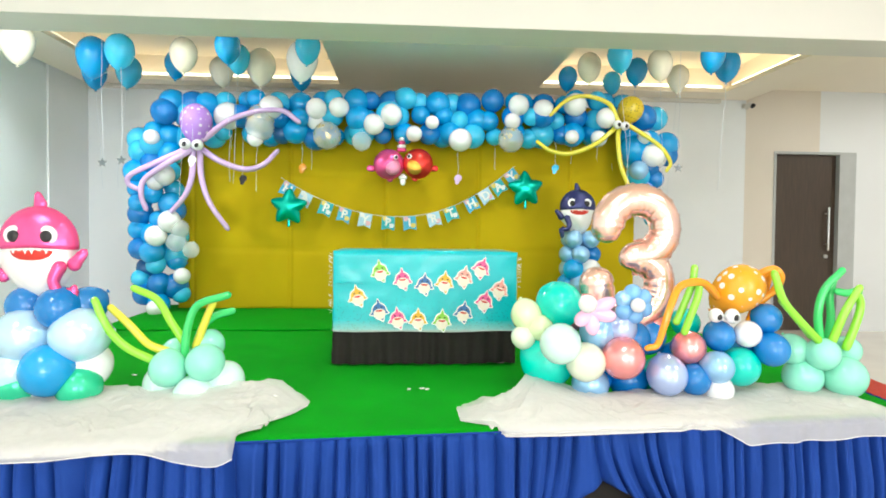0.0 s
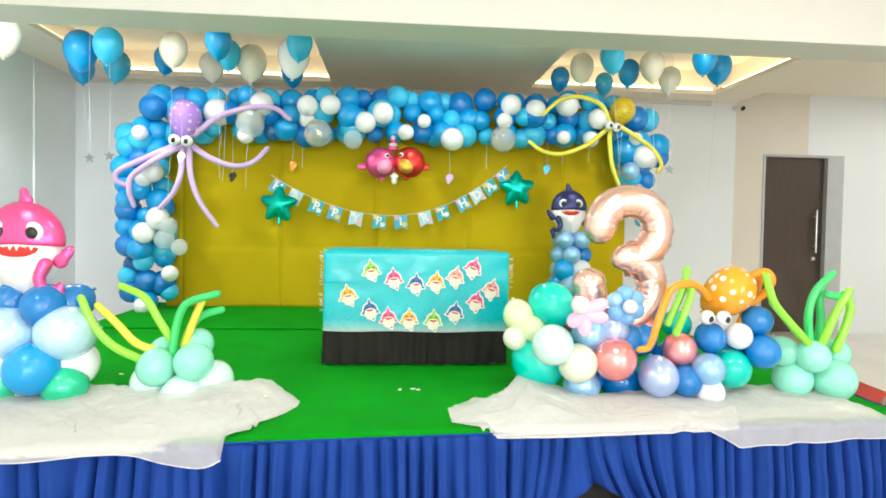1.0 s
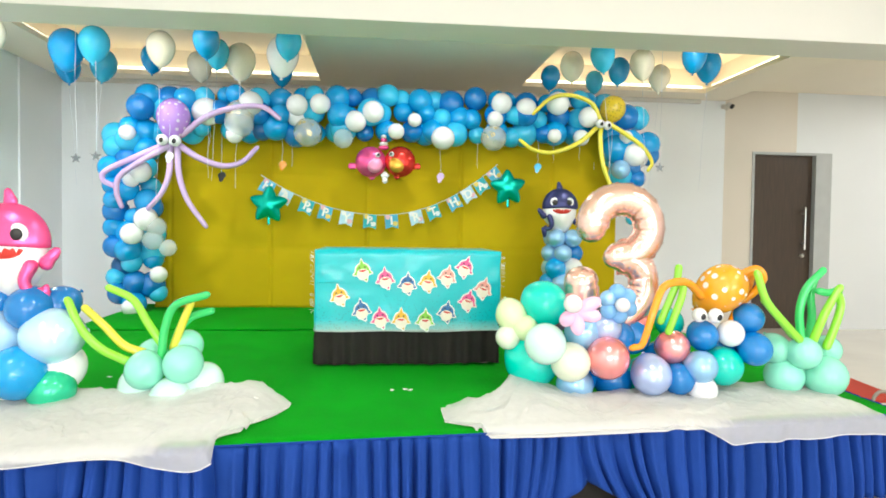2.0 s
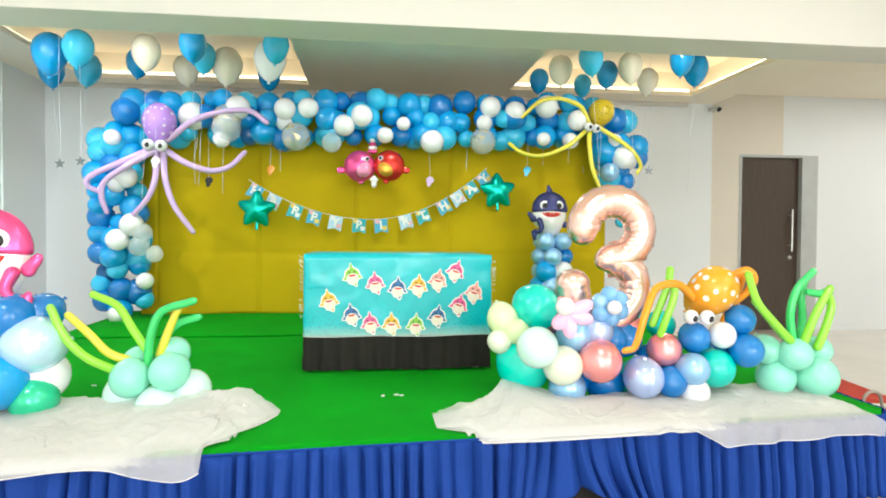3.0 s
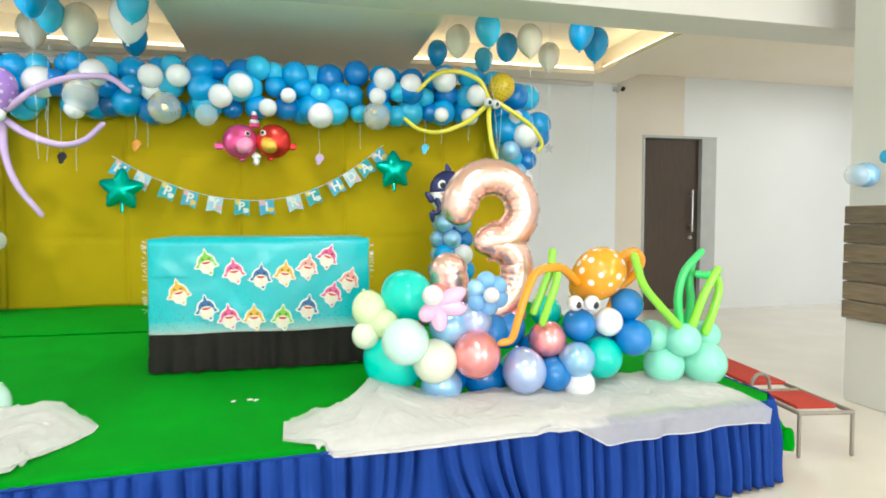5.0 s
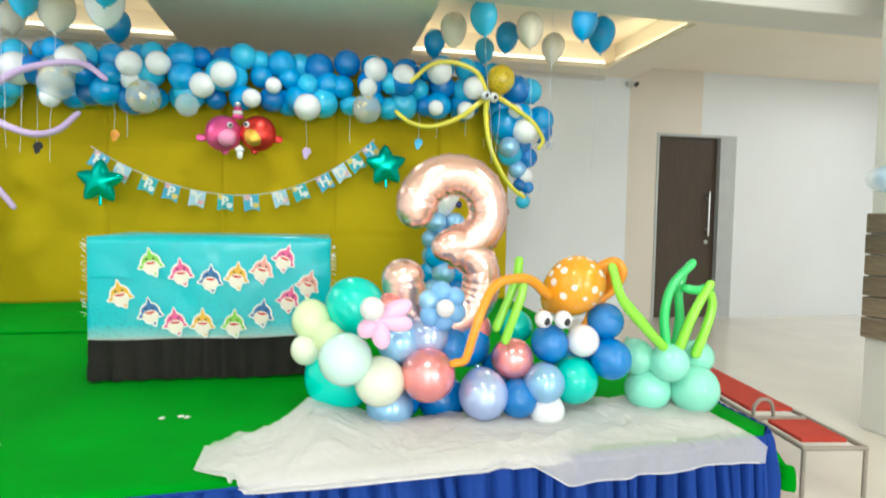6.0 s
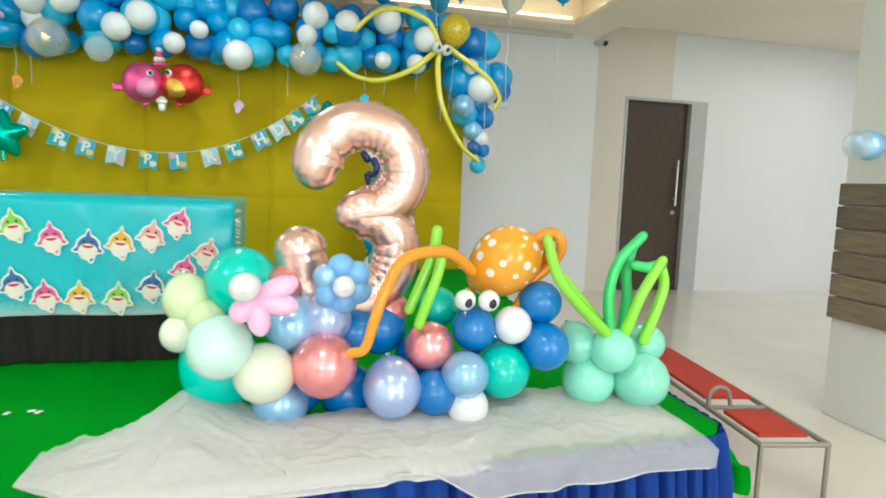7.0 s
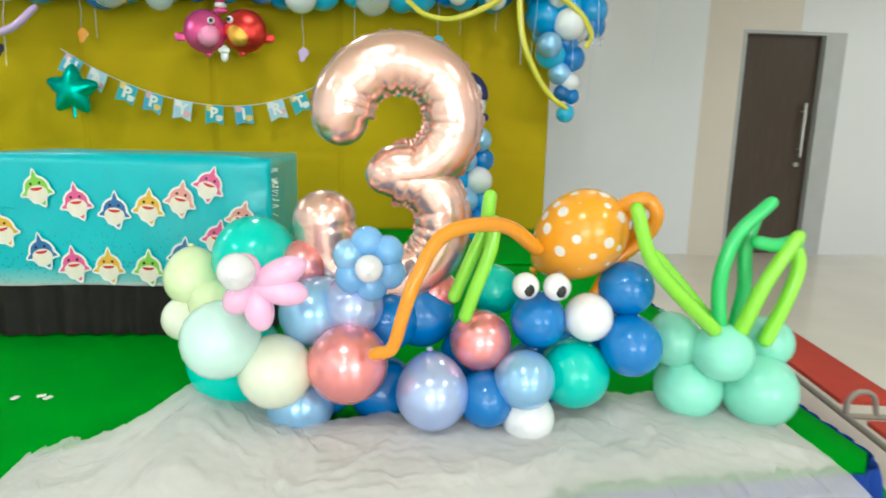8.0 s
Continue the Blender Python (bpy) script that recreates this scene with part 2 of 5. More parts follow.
def box(name, x0, x1, y0, y1, z0, z1, mat, bevel=0.0):
    return from_bm(name, box_bm(bmesh.new(), x0, x1, y0, y1, z0, z1, bevel), mat)


def lathe(name, profile, mat, seg=20):
    """Turns (radius, height) pairs about z."""
    verts, faces = [], []
    for r, z in profile:
        for k in range(seg):
            a = 2 * math.pi * k / seg
            verts.append((r * math.cos(a), r * math.sin(a), z))
    for i in range(len(profile) - 1):
        for k in range(seg):
            k2 = (k + 1) % seg
            faces.append((i * seg + k, i * seg + k2, (i + 1) * seg + k2, (i + 1) * seg + k))
    return mesh(name, verts, faces, mat)


def balloon_profile(stretch=1.0, neck=0.22):
    rows = []
    for i in range(15):
        a = math.pi * (i / 14) * 0.93
        rows.append((max(0.001, math.sin(a)), math.cos(a) * (1 if a < math.pi / 2 else 1 + neck * (a / math.pi - 0.5) * 2) * stretch))
    z = rows[-1][1]
    rows += [(0.07, z - 0.05), (0.05, z - 0.09), (0.11, z - 0.15), (0.10, z - 0.18), (0.001, z - 0.17)]
    return rows


BALLOON, BALLOON_LONG = {}, {}
for key, m in LATEX.items():
    BALLOON[key] = lathe("balloon_" + key, balloon_profile(), m)
    BALLOON_LONG[key] = lathe("long_balloon_" + key, balloon_profile(1.14, 0.35), m)


def balloon(parent, colour, x, y, z, r, turn=None, name="balloon", label=""):
    if turn is None:
        turn = (random.uniform(-0.6, 0.6) + 1.9, random.uniform(-0.5, 0.5), random.uniform(-0.6, 0.6))
    return part(name, BALLOON[colour], parent, (x, y, z), label, turn, r)


def smooth_path(points, steps=8):
    """Catmull-Rom through the points."""
    p = [Vector(q) for q in points]
    p = [p[0] * 2 - p[1]] + p + [p[-1] * 2 - p[-2]]
    out = []
    for i in range(1, len(p) - 2):
        a, b, c, d = p[i - 1], p[i], p[i + 1], p[i + 2]
        for s in range(steps):
            t = s / steps
            out.append(0.5 * ((2 * b) + (c - a) * t + (2 * a - 5 * b + 4 * c - d) * t * t + (3 * b - a - 3 * c + d) * t ** 3))
    out.append(p[-2])
    return out


def tube(name, points, r, mat, seg=10, steps=8, taper=None, flat=1.0, side=Vector((0, 1, 0)), lumps=0.0):
    """A round or flattened tube along a smooth path with rounded ends."""
    path = smooth_path(points, steps)
    n = len(path)
    verts, faces = [], []
    lengths = [0.0]
    for a, b in zip(path, path[1:]):
        lengths.append(lengths[-1] + (b - a).length)
    total = lengths[-1]
    rows = []
    for k in range(4):
        a = math.pi / 2 * k / 4
        rows.append((path[0] - (path[1] - path[0]).normalized() * r * math.cos(a), math.sin(a), 0, 0.0))
    for i in range(n):
        rows.append((path[i], 1.0, i, lengths[i]))
    for k in range(3, -1, -1):
        a = math.pi / 2 * k / 4
        rows.append((path[-1] + (path[-1] - path[-2]).normalized() * r * math.cos(a), math.sin(a), n - 1, total))
    for p, f, i, s in rows:
        d = (path[min(i + 1, n - 1)] - path[max(i - 1, 0)]).normalized()
        u = d.cross(side)
        u = u.normalized() if u.length > 1e-4 else Vector((1, 0, 0))
        v = d.cross(u).normalized()
        q = r * max(f, 0.02) * (taper(s / total) if taper else 1.0)
        for k in range(seg):
            a = 2 * math.pi * k / seg
            w = q if not lumps else q * (1 - lumps * (1 - abs(math.sin(s * 62 + 1.3 * math.sin(s * 23)))) ** 3 * max(0, -math.cos(a)) )
            verts.append(p + u * (w * math.cos(a)) + v * (w * flat * math.sin(a)))
    m = len(rows)
    for i in range(m - 1):
        for k in range(seg):
            k2 = (k + 1) % seg
            faces.append((i * seg + k, i * seg + k2, (i + 1) * seg + k2, (i + 1) * seg + k))
    faces.append(tuple(range(seg))[::-1])
    faces.append(tuple((m - 1) * seg + k for k in range(seg)))
    return mesh(name, verts, faces, mat)


def puff(name, radius, depth, mat, n=48, rings=7, back=True, core=0.0):
    """An inflated foil shape in the xz plane, whose outline is radius(angle), bulging along -y (and +y)."""
    verts, faces = [(0, -depth, 0)], []
    for i in range(1, rings + 1):
        s = math.sin(math.pi / 2 * i / rings)
        for k in range(n):
            a = 2 * math.pi * k / n
            r = radius(a) * s if not core else s * (radius(a) * s * s + core * (1 - s * s))
            verts.append((r * math.cos(a), -depth * math.sqrt(max(0, 1 - s * s)) ** 1.1, r * math.sin(a)))
    for k in range(n):
        faces.append((0, 1 + k, 1 + (k + 1) % n))
    for i in range(rings - 1):
        for k in range(n):
            a, b = 1 + i * n + k, 1 + i * n + (k + 1) % n
            faces.append((a, a + n, b + n, b))
    if back:
        off = len(verts)
        verts += [(x, -y, z) for x, y, z in verts]
        faces += [tuple(off + j for j in f[::-1]) for f in list(faces)]
    return mesh(name, verts, faces, mat)


def card(name, outline, thick, mat):
    """A flat piece cut along an outline of (x, z), thick along y."""
    n = len(outline)
    verts = [(x, 0, z) for x, z in outline] + [(x, thick, z) for x, z in outline]
    faces = [tuple(range(n)), tuple(range(2 * n - 1, n - 1, -1))]
    faces += [(k, n + k, n + (k + 1) % n, (k + 1) % n) for k in range(n)]
    return mesh(name, verts, faces, mat, False)


# ---- the hall ----
BACK, LEFT, RIGHT, REAR = 8.27, -3.15, 9.6, -4.6
STAGE_CEIL, SIDE_CEIL, TURN_X = 2.92, 3.06, 4.85


def structure(name, me, label, category):
    return single(name, me, label, category, kind="structure")


structure("floor", box("floor", LEFT - 0.2, RIGHT + 0.2, REAR - 0.2, BACK + 0.3, -0.1, 0.0, FLOOR), "polished cream tiled hall floor", "floor")
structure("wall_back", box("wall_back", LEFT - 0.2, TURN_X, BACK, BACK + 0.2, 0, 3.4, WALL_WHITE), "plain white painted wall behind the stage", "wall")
# warmer, darker strip of wall from the corner to above mid-door
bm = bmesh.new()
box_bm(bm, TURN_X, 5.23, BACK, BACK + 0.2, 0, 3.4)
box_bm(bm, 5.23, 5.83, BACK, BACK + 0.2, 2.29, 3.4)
structure("wall_cream", from_bm("wall_cream", bm, WALL_CREAM), "cream wall strip beside the dark door", "wall")
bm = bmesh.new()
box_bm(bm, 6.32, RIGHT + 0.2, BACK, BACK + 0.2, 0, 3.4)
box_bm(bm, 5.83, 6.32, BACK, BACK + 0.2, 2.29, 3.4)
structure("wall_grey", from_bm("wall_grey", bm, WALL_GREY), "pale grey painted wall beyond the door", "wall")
structure("wall_left", box("wall_left", LEFT - 0.2, LEFT, 7.45, BACK, 0, 3.4, WALL_WHITE), "short white side wall by the stage", "wall")
structure("wall_left_hall", box("wall_left_hall", LEFT - 0.2, LEFT - 0.02, REAR, 7.45, 0, 3.4, WALL_GREEN), "pale green side wall of the hall", "wall")
structure("wall_right", box("wall_right", RIGHT, RIGHT + 0.2, REAR, BACK, 0, 3.4, WALL_GREY), "plain side wall of the hall", "wall")
bm = bmesh.new()
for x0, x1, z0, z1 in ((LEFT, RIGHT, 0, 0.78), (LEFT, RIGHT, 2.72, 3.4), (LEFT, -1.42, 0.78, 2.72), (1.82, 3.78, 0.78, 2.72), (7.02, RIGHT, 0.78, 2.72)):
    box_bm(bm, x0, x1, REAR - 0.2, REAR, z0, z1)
structure("wall_rear", from_bm("wall_rear", bm, WALL_CREAM), "plain rear wall of the hall with two added window openings", "wall")
# frames of the two added windows that carry the frontal fill
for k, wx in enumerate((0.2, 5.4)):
    win = thing("window_%d" % (k + 1), (wx, REAR - 0.1, 0.78), "wide unseen window added to the rear wall of the hall", "window", kind="structure")
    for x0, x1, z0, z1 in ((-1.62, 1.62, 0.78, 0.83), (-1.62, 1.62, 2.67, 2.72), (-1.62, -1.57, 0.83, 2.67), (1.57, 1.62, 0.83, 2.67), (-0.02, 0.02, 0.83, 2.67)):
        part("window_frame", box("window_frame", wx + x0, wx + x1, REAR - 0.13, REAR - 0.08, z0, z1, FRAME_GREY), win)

# the stage ceiling is cut by two coffers with lit coves
COFFERS = ((-2.6, -0.2, 6.2, 7.98), (2.11, 4.36, 6.2, 7.88))
bm = bmesh.new()
for x0, x1, y0, y1 in ((LEFT, TURN_X, 5.11, 6.2), (LEFT, 0.9, 7.98, BACK), (0.9, TURN_X, 7.88, BACK), (LEFT, -2.6, 6.2, 7.98), (-0.2, 0.9, 6.2, 7.98), (0.9, 2.11, 6.2, 7.88), (4.36, TURN_X, 6.2, 7.88)):
    box_bm(bm, x0, x1, y0, y1, STAGE_CEIL, STAGE_CEIL + 0.05)
for x0, x1, y0, y1 in COFFERS:
    box_bm(bm, x0 - 0.16, x1 + 0.16, y0 - 0.16, y1 + 0.16, 3.24, 3.28)
    for bx in ((x0 - 0.2, x0 - 0.16, y0 - 0.2, y1 + 0.2), (x1 + 0.16, x1 + 0.2, y0 - 0.2, y1 + 0.2),
               (x0 - 0.16, x1 + 0.16, y0 - 0.2, y0 - 0.16), (x0 - 0.16, x1 + 0.16, y1 + 0.16, y1 + 0.2)):
        box_bm(bm, *bx, STAGE_CEIL + 0.05, 3.28)
structure("ceiling", from_bm("ceiling", bm, CEILING), "cream stage ceiling with two recessed lit coffers", "ceiling")
structure("ceiling_side", box("ceiling_side", TURN_X, RIGHT, 5.11, BACK, SIDE_CEIL, SIDE_CEIL + 0.06, CEILING), "plain cream ceiling beside the stage", "ceiling")
structure("ceiling_edge", box("ceiling_edge", TURN_X - 0.02, TURN_X, 5.11, BACK, STAGE_CEIL + 0.05, SIDE_CEIL + 0.02, CEILING), "shallow step in the ceiling", "trim")
structure("cornice", box("cornice", LEFT, TURN_X - 0.35, BACK - 0.05, BACK, STAGE_CEIL - 0.05, STAGE_CEIL, BEAM, 0.008), "pale cornice between ceiling and back wall", "trim")
structure("ceiling_hall", box("ceiling_hall", LEFT, RIGHT, REAR, 4.74, HALL_Z, HALL_Z + 0.06, CEILING), "plain hall ceiling", "ceiling")
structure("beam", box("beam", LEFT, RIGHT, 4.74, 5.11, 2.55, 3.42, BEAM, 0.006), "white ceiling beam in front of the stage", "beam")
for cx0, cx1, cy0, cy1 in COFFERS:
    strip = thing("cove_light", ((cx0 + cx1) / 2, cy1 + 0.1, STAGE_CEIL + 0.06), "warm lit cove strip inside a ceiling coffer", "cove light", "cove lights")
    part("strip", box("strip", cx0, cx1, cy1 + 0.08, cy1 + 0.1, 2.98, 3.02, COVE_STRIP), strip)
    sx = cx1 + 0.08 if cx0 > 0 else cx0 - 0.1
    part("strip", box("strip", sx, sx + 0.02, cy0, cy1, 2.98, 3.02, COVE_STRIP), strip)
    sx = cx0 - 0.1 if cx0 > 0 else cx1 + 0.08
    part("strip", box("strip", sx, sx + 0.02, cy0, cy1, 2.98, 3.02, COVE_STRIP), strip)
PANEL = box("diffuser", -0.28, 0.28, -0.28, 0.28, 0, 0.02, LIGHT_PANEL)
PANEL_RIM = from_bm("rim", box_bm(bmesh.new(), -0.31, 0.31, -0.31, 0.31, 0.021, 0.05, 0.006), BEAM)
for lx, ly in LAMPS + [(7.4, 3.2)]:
    p = thing("unseen_ceiling_light", (lx, ly, HALL_Z - 0.05), "unseen square white lit ceiling panel", "ceiling light", "hall ceiling lights")
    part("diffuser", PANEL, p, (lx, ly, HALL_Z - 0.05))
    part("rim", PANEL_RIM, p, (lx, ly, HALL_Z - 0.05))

# fittings for the added downlights
SPOT = lathe("diffuser", [(0.001, 0.012), (0.06, 0.012), (0.06, 0.0), (0.001, 0.0)], SPOT_GLASS)
SPOT_RIM = lathe("rim", [(0.062, 0.0), (0.085, 0.0), (0.085, 0.012), (0.062, 0.012)], BEAM)
for lx, ly in FILL_DOWNLIGHTS:
    p = thing("downlight", (lx, ly, STAGE_CEIL - 0.013), "small round lit downlight added to the stage ceiling", "downlight", "stage downlights")
    part("diffuser", SPOT, p, (lx, ly, STAGE_CEIL - 0.013))
    part("rim", SPOT_RIM, p, (lx, ly, STAGE_CEIL - 0.013))

# fitting for the added side lamp, outside the view
p = thing("unseen_ceiling_light", (7.4, 6.6, SIDE_CEIL - 0.05), "unseen square white lit ceiling panel", "ceiling light", "hall ceiling lights")
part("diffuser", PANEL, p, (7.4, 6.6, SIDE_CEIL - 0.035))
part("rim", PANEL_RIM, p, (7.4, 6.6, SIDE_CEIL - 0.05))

# the door in its grey frame
door = thing("door_1", (5.62, BACK + 0.1, 0), "closed dark brown wooden door in a grey frame", "door", kind="structure")
part("leaf", box("leaf", 5.26, 6.1, BACK + 0.06, BACK + 0.1, 0.005, 2.26, DOOR_WOOD, 0.004), door)
bm = bmesh.new()
box_bm(bm, 5.23, 5.26, BACK - 0.012, BACK + 0.15, 0, 2.29)
box_bm(bm, 6.1, 6.32, BACK - 0.012, BACK + 0.15, 0, 2.29)
box_bm(bm, 5.26, 6.1, BACK - 0.012, BACK + 0.15, 2.26, 2.29)
part("door_frame", from_bm("door_frame", bm, FRAME_GREY), door, label="grey metal door frame")
part("handle", tube("handle", [(5.98, BACK + 0.0, 1.05), (5.98, BACK + 0.0, 1.3), (5.98, BACK + 0.0, 1.58)], 0.014, STEEL), door, label="long brushed steel pull handle")
for hz in (1.12, 1.51):
    part("mount", tube("mount", [(5.98, BACK + 0.0, hz), (5.98, BACK + 0.03, hz), (5.98, BACK + 0.06, hz)], 0.009, STEEL, side=Vector((0, 0, 1))), door)
part("lock", lathe("lock", [(0.001, 0.02), (0.024, 0.02), (0.026, 0.0), (0.026, -0.01)], STEEL), door, (5.98, BACK + 0.05, 0.96), turn=(math.pi / 2, 0, 0))

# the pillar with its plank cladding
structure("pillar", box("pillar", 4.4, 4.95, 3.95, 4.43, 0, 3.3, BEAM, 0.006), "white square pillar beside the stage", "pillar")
clad = thing("pillar_cladding", (4.68, 4.19, 0.5), "grey-brown weathered plank cladding round the pillar", "cladding")
CLAD_FRONT = box("plank", 4.36, 4.99, 3.912, 3.948, -0.058, 0.058, PLANK, 0.006)
CLAD_SIDE = box("plank", 4.362, 4.398, 3.95, 4.43, -0.058, 0.058, PLANK, 0.006)
for k in range(6):
    part("plank", CLAD_FRONT, clad, (0, 0.002 * (k % 2), 0.615 + 0.1235 * k))
    part("plank", CLAD_SIDE, clad, (0.003 * (k % 2), 0, 0.615 + 0.1235 * k))
bunch = thing("balloon_bunch", (4.225, 4.200, 1.489), "small bunch of pale and bright blue balloons on the pillar", "balloons")
balloon(bunch, "clear", *(4.209, 4.200, 1.473), 0.07)
balloon(bunch, "sky", *(4.467, 4.180, 1.592), 0.08)
balloon(bunch, "sky_pearl", *(4.274, 4.200, 1.476), 0.075)
balloon(bunch, "azure", *(4.626, 4.180, 1.527), 0.08)

# ceiling camera in the corner
cam_thing = thing("security_camera", (4.82, BACK - 0.02, 2.85), "small white security camera on the wall corner", "security camera")
part("bracket", box("bracket", 4.79, 4.83, BACK - 0.05, BACK, 2.82, 2.87, BEAM, 0.004), cam_thing)
part("body", lathe("body", [(0.001, 0.05), (0.026, 0.05), (0.03, 0.02), (0.03, -0.05), (0.001, -0.05)], BEAM), cam_thing, (4.83, BACK - 0.09, 2.84), turn=(1.2, 0, 0))
part("lens", lathe("lens", [(0.001, 0.02), (0.024, 0.02), (0.024, -0.02), (0.001, -0.02)], INK), cam_thing, (4.855, BACK - 0.14, 2.825), turn=(1.2, 0, 0))


# ---- the stage ----
def edge_y(x):
    return 3.215 + 0.08 * x


def stage_z(y):
    return 0.388 + 0.01 * (y - 3.35)


SL, SR, SB, CORNER, BEND = -1.9, 2.96, 7.3, 2.88, 0.08
bm = bmesh.new()
front = [(SL, edge_y(SL)), (CORNER - 0.02, edge_y(CORNER)), (CORNER + 0.04, edge_y(CORNER) + 0.02), (SR, edge_y(CORNER) + BEND)]
ring = [(SR, SB), (SL, SB)]
outline = front + ring
top = [bm.verts.new((x, y, stage_z(y) - 0.012)) for x, y in outline]
low = [bm.verts.new((x, y, 0)) for x, y in outline]
bm.faces.new(top)
bm.faces.new(low[::-1])
for k in range(len(outline)):
    k2 = (k + 1) % len(outline)
    bm.faces.new((low[k], low[k2], top[k2], top[k]))
structure("stage", from_bm("stage", bm, BLACK_CLOTH), "low wooden stage platform with a slightly raked top", "stage")


def carpet(name, y0, y1, lift, front_edge=False):
    verts, faces = [], []
    nx, ny = 60, 30
    for j in range(ny + 1):
        for i in range(nx + 1):
            x = SL + 0.005 + (SR + 0.02 - SL) * i / nx
            ya = edge_y(min(x, CORNER)) + BEND - math.sqrt(max(0.0001, (BEND + 0.025) ** 2 - max(0, x - CORNER) ** 2)) if front_edge else y0 + 0.015 * math.sin(x * 3)
            y = ya + (y1 - ya) * j / ny
            verts.append((x, y, stage_z(y) + lift + 0.003 * noise.noise((x * 2.5, y * 2.5, 3.1))))
    for j in range(ny):
        for i in range(nx):
            a = j * (nx + 1) + i
            faces.append((a, a + 1, a + nx + 2, a + nx + 1))
    me = mesh(name, verts, faces, CARPET)
    ob = structure(name, me, "bright green stage carpet", "carpet")
    s = ob.modifiers.new("thick", "SOLIDIFY")
    s.thickness, s.offset = 0.008, -1
    return ob


carpet("carpet_front", 3.1, 5.8, 0.0, True)
carpet("carpet_rear", 5.76, SB, 0.011)
fold = thing("carpet_flap", (3.0, 3.5, 0), "green carpet end hanging off the stage corner", "carpet")
verts, faces = [], []
for j in range(13):
    for i in range(9):
        u, v = i / 8, j / 12
        drop = max(0.0, v - 0.3) / 0.7
        x = SR + 0.03 + 0.13 * u + 0.05 * drop + 0.02 * math.sin(drop * 3) * u
        y = 3.72 - 0.14 * min(1.0, v / 0.3) + 0.02 * math.sin(u * 11 + drop * 3) - 0.02 * drop
        verts.append((x, y, stage_z(y) - 0.05 - 0.07 * u - 0.05 * min(1.0, v / 0.3) - 0.17 * drop * (1 - 0.25 * u * u) + 0.02 * noise.noise((u * 4, v * 5, 2))))
for j in range(12):
    for i in range(8):
        a = j * 9 + i
        faces.append((a, a + 1, a + 10, a + 9))
flap = part("cloth", mesh("cloth", verts, faces, CARPET), fold)
s = flap.modifiers.new("thick", "SOLIDIFY")
s.thickness = 0.022
part("tape", box("tape", -0.03, 0.03, -0.022, 0.022, 0.0, 0.005, WHITE_PAPER), fold, (SR + 0.06, 3.575, stage_z(3.57) - 0.085), turn=(0.6, 0.35, 0.4), label="scrap of white tape")

# pleated blue skirt round the front and right side of the stage
path = []
n = 1100
total_front = CORNER - SL
for k in range(n + 1):
    x = SL + total_front * k / n
    path.append((x, edge_y(x), 0.0, -1.0))
for k in range(1, 40):
    a = math.pi / 2 * k / 39
    path.append((CORNER + BEND * math.sin(a), edge_y(CORNER) + BEND * (1 - math.cos(a)), math.sin(a), -math.cos(a)))
for k in range(1, 300):
    path.append((SR, edge_y(CORNER) + BEND + 2.0 * k / 300, 1.0, 0.0))
verts = []
rows = 12
s_len = 0.0
for k, (x, y, nx, ny) in enumerate(path):
    if k:
        s_len += math.hypot(x - path[k - 1][0], y - path[k - 1][1])
    w = s_len + 0.08 * noise.noise((s_len * 2.1, 0.5, 0)) + 0.06 * noise.noise((s_len * 6.3, 2.5, 0))
    crease = abs(math.sin(w * math.pi / 0.072)) * (0.85 + 0.3 * noise.noise((s_len * 9, 3.5, 0)))
    pleat = 1 - 2 * max(0.0, 1 - crease) ** 2 + 0.12 * math.sin(w * 2 * math.pi / 0.029)
    front = ny < -0.5
    gap = math.exp(-((x - 1.36) / 0.09) ** 2) if front else 0.0
    for j in range(rows):
        v = j / (rows - 1)
        deep = 0.006 + 0.042 * v ** 0.35 * (0.7 + 0.9 * noise.noise((s_len * 4.6, 7, v * 0.8)))
        out = 0.03 + deep * pleat + 0.025 * v + 0.014 * noise.noise((s_len * 5, v * 2, 2))
        sway = 0.03 * v * noise.noise((s_len * 3.1, 1, 9))
        if front:
            sway += 0.14 * v * v * math.exp(-((x - 1.52) / 0.17) ** 2) - 0.06 * v * v * math.exp(-((x - 1.22) / 0.12) ** 2)
        z = stage_z(y) + 0.002 - v * (stage_z(y) - 0.008 - 0.025 * abs(noise.noise((s_len * 2, 4, 4))) - 0.15 * gap)
        verts.append((x + nx * out + (sway if front else 0), y + ny * out, z))
skirt = thing("stage_skirt", (0.5, 3.1, 0), "pleated royal blue cloth skirt round the stage edge", "stage skirt")
for lo, hi in ((0, 380), (380, 760), (760, 1100), (1100, len(path) - 1)):
    faces = []
    for k in range(hi - lo):
        for j in range(rows - 1):
            c = k * rows + j
            faces.append((c, c + 1, c + rows + 1, c + rows))
    panel = part("panel", mesh("panel", verts[lo * rows:(hi + 1) * rows], faces, SKIRT), skirt)
    s = panel.modifiers.new("thick", "SOLIDIFY")
    s.thickness, s.offset = 0.003, 0
part("edge_tape", tube("edge_tape", [(x, edge_y(x) - 0.036, stage_z(edge_y(x)) + 0.001) for x in (SL, -1.0, 0.0, 1.0, 2.0, CORNER - 0.02)], 0.004, SKIRT, 6, 10, side=Vector((0, 0, 1))), skirt)


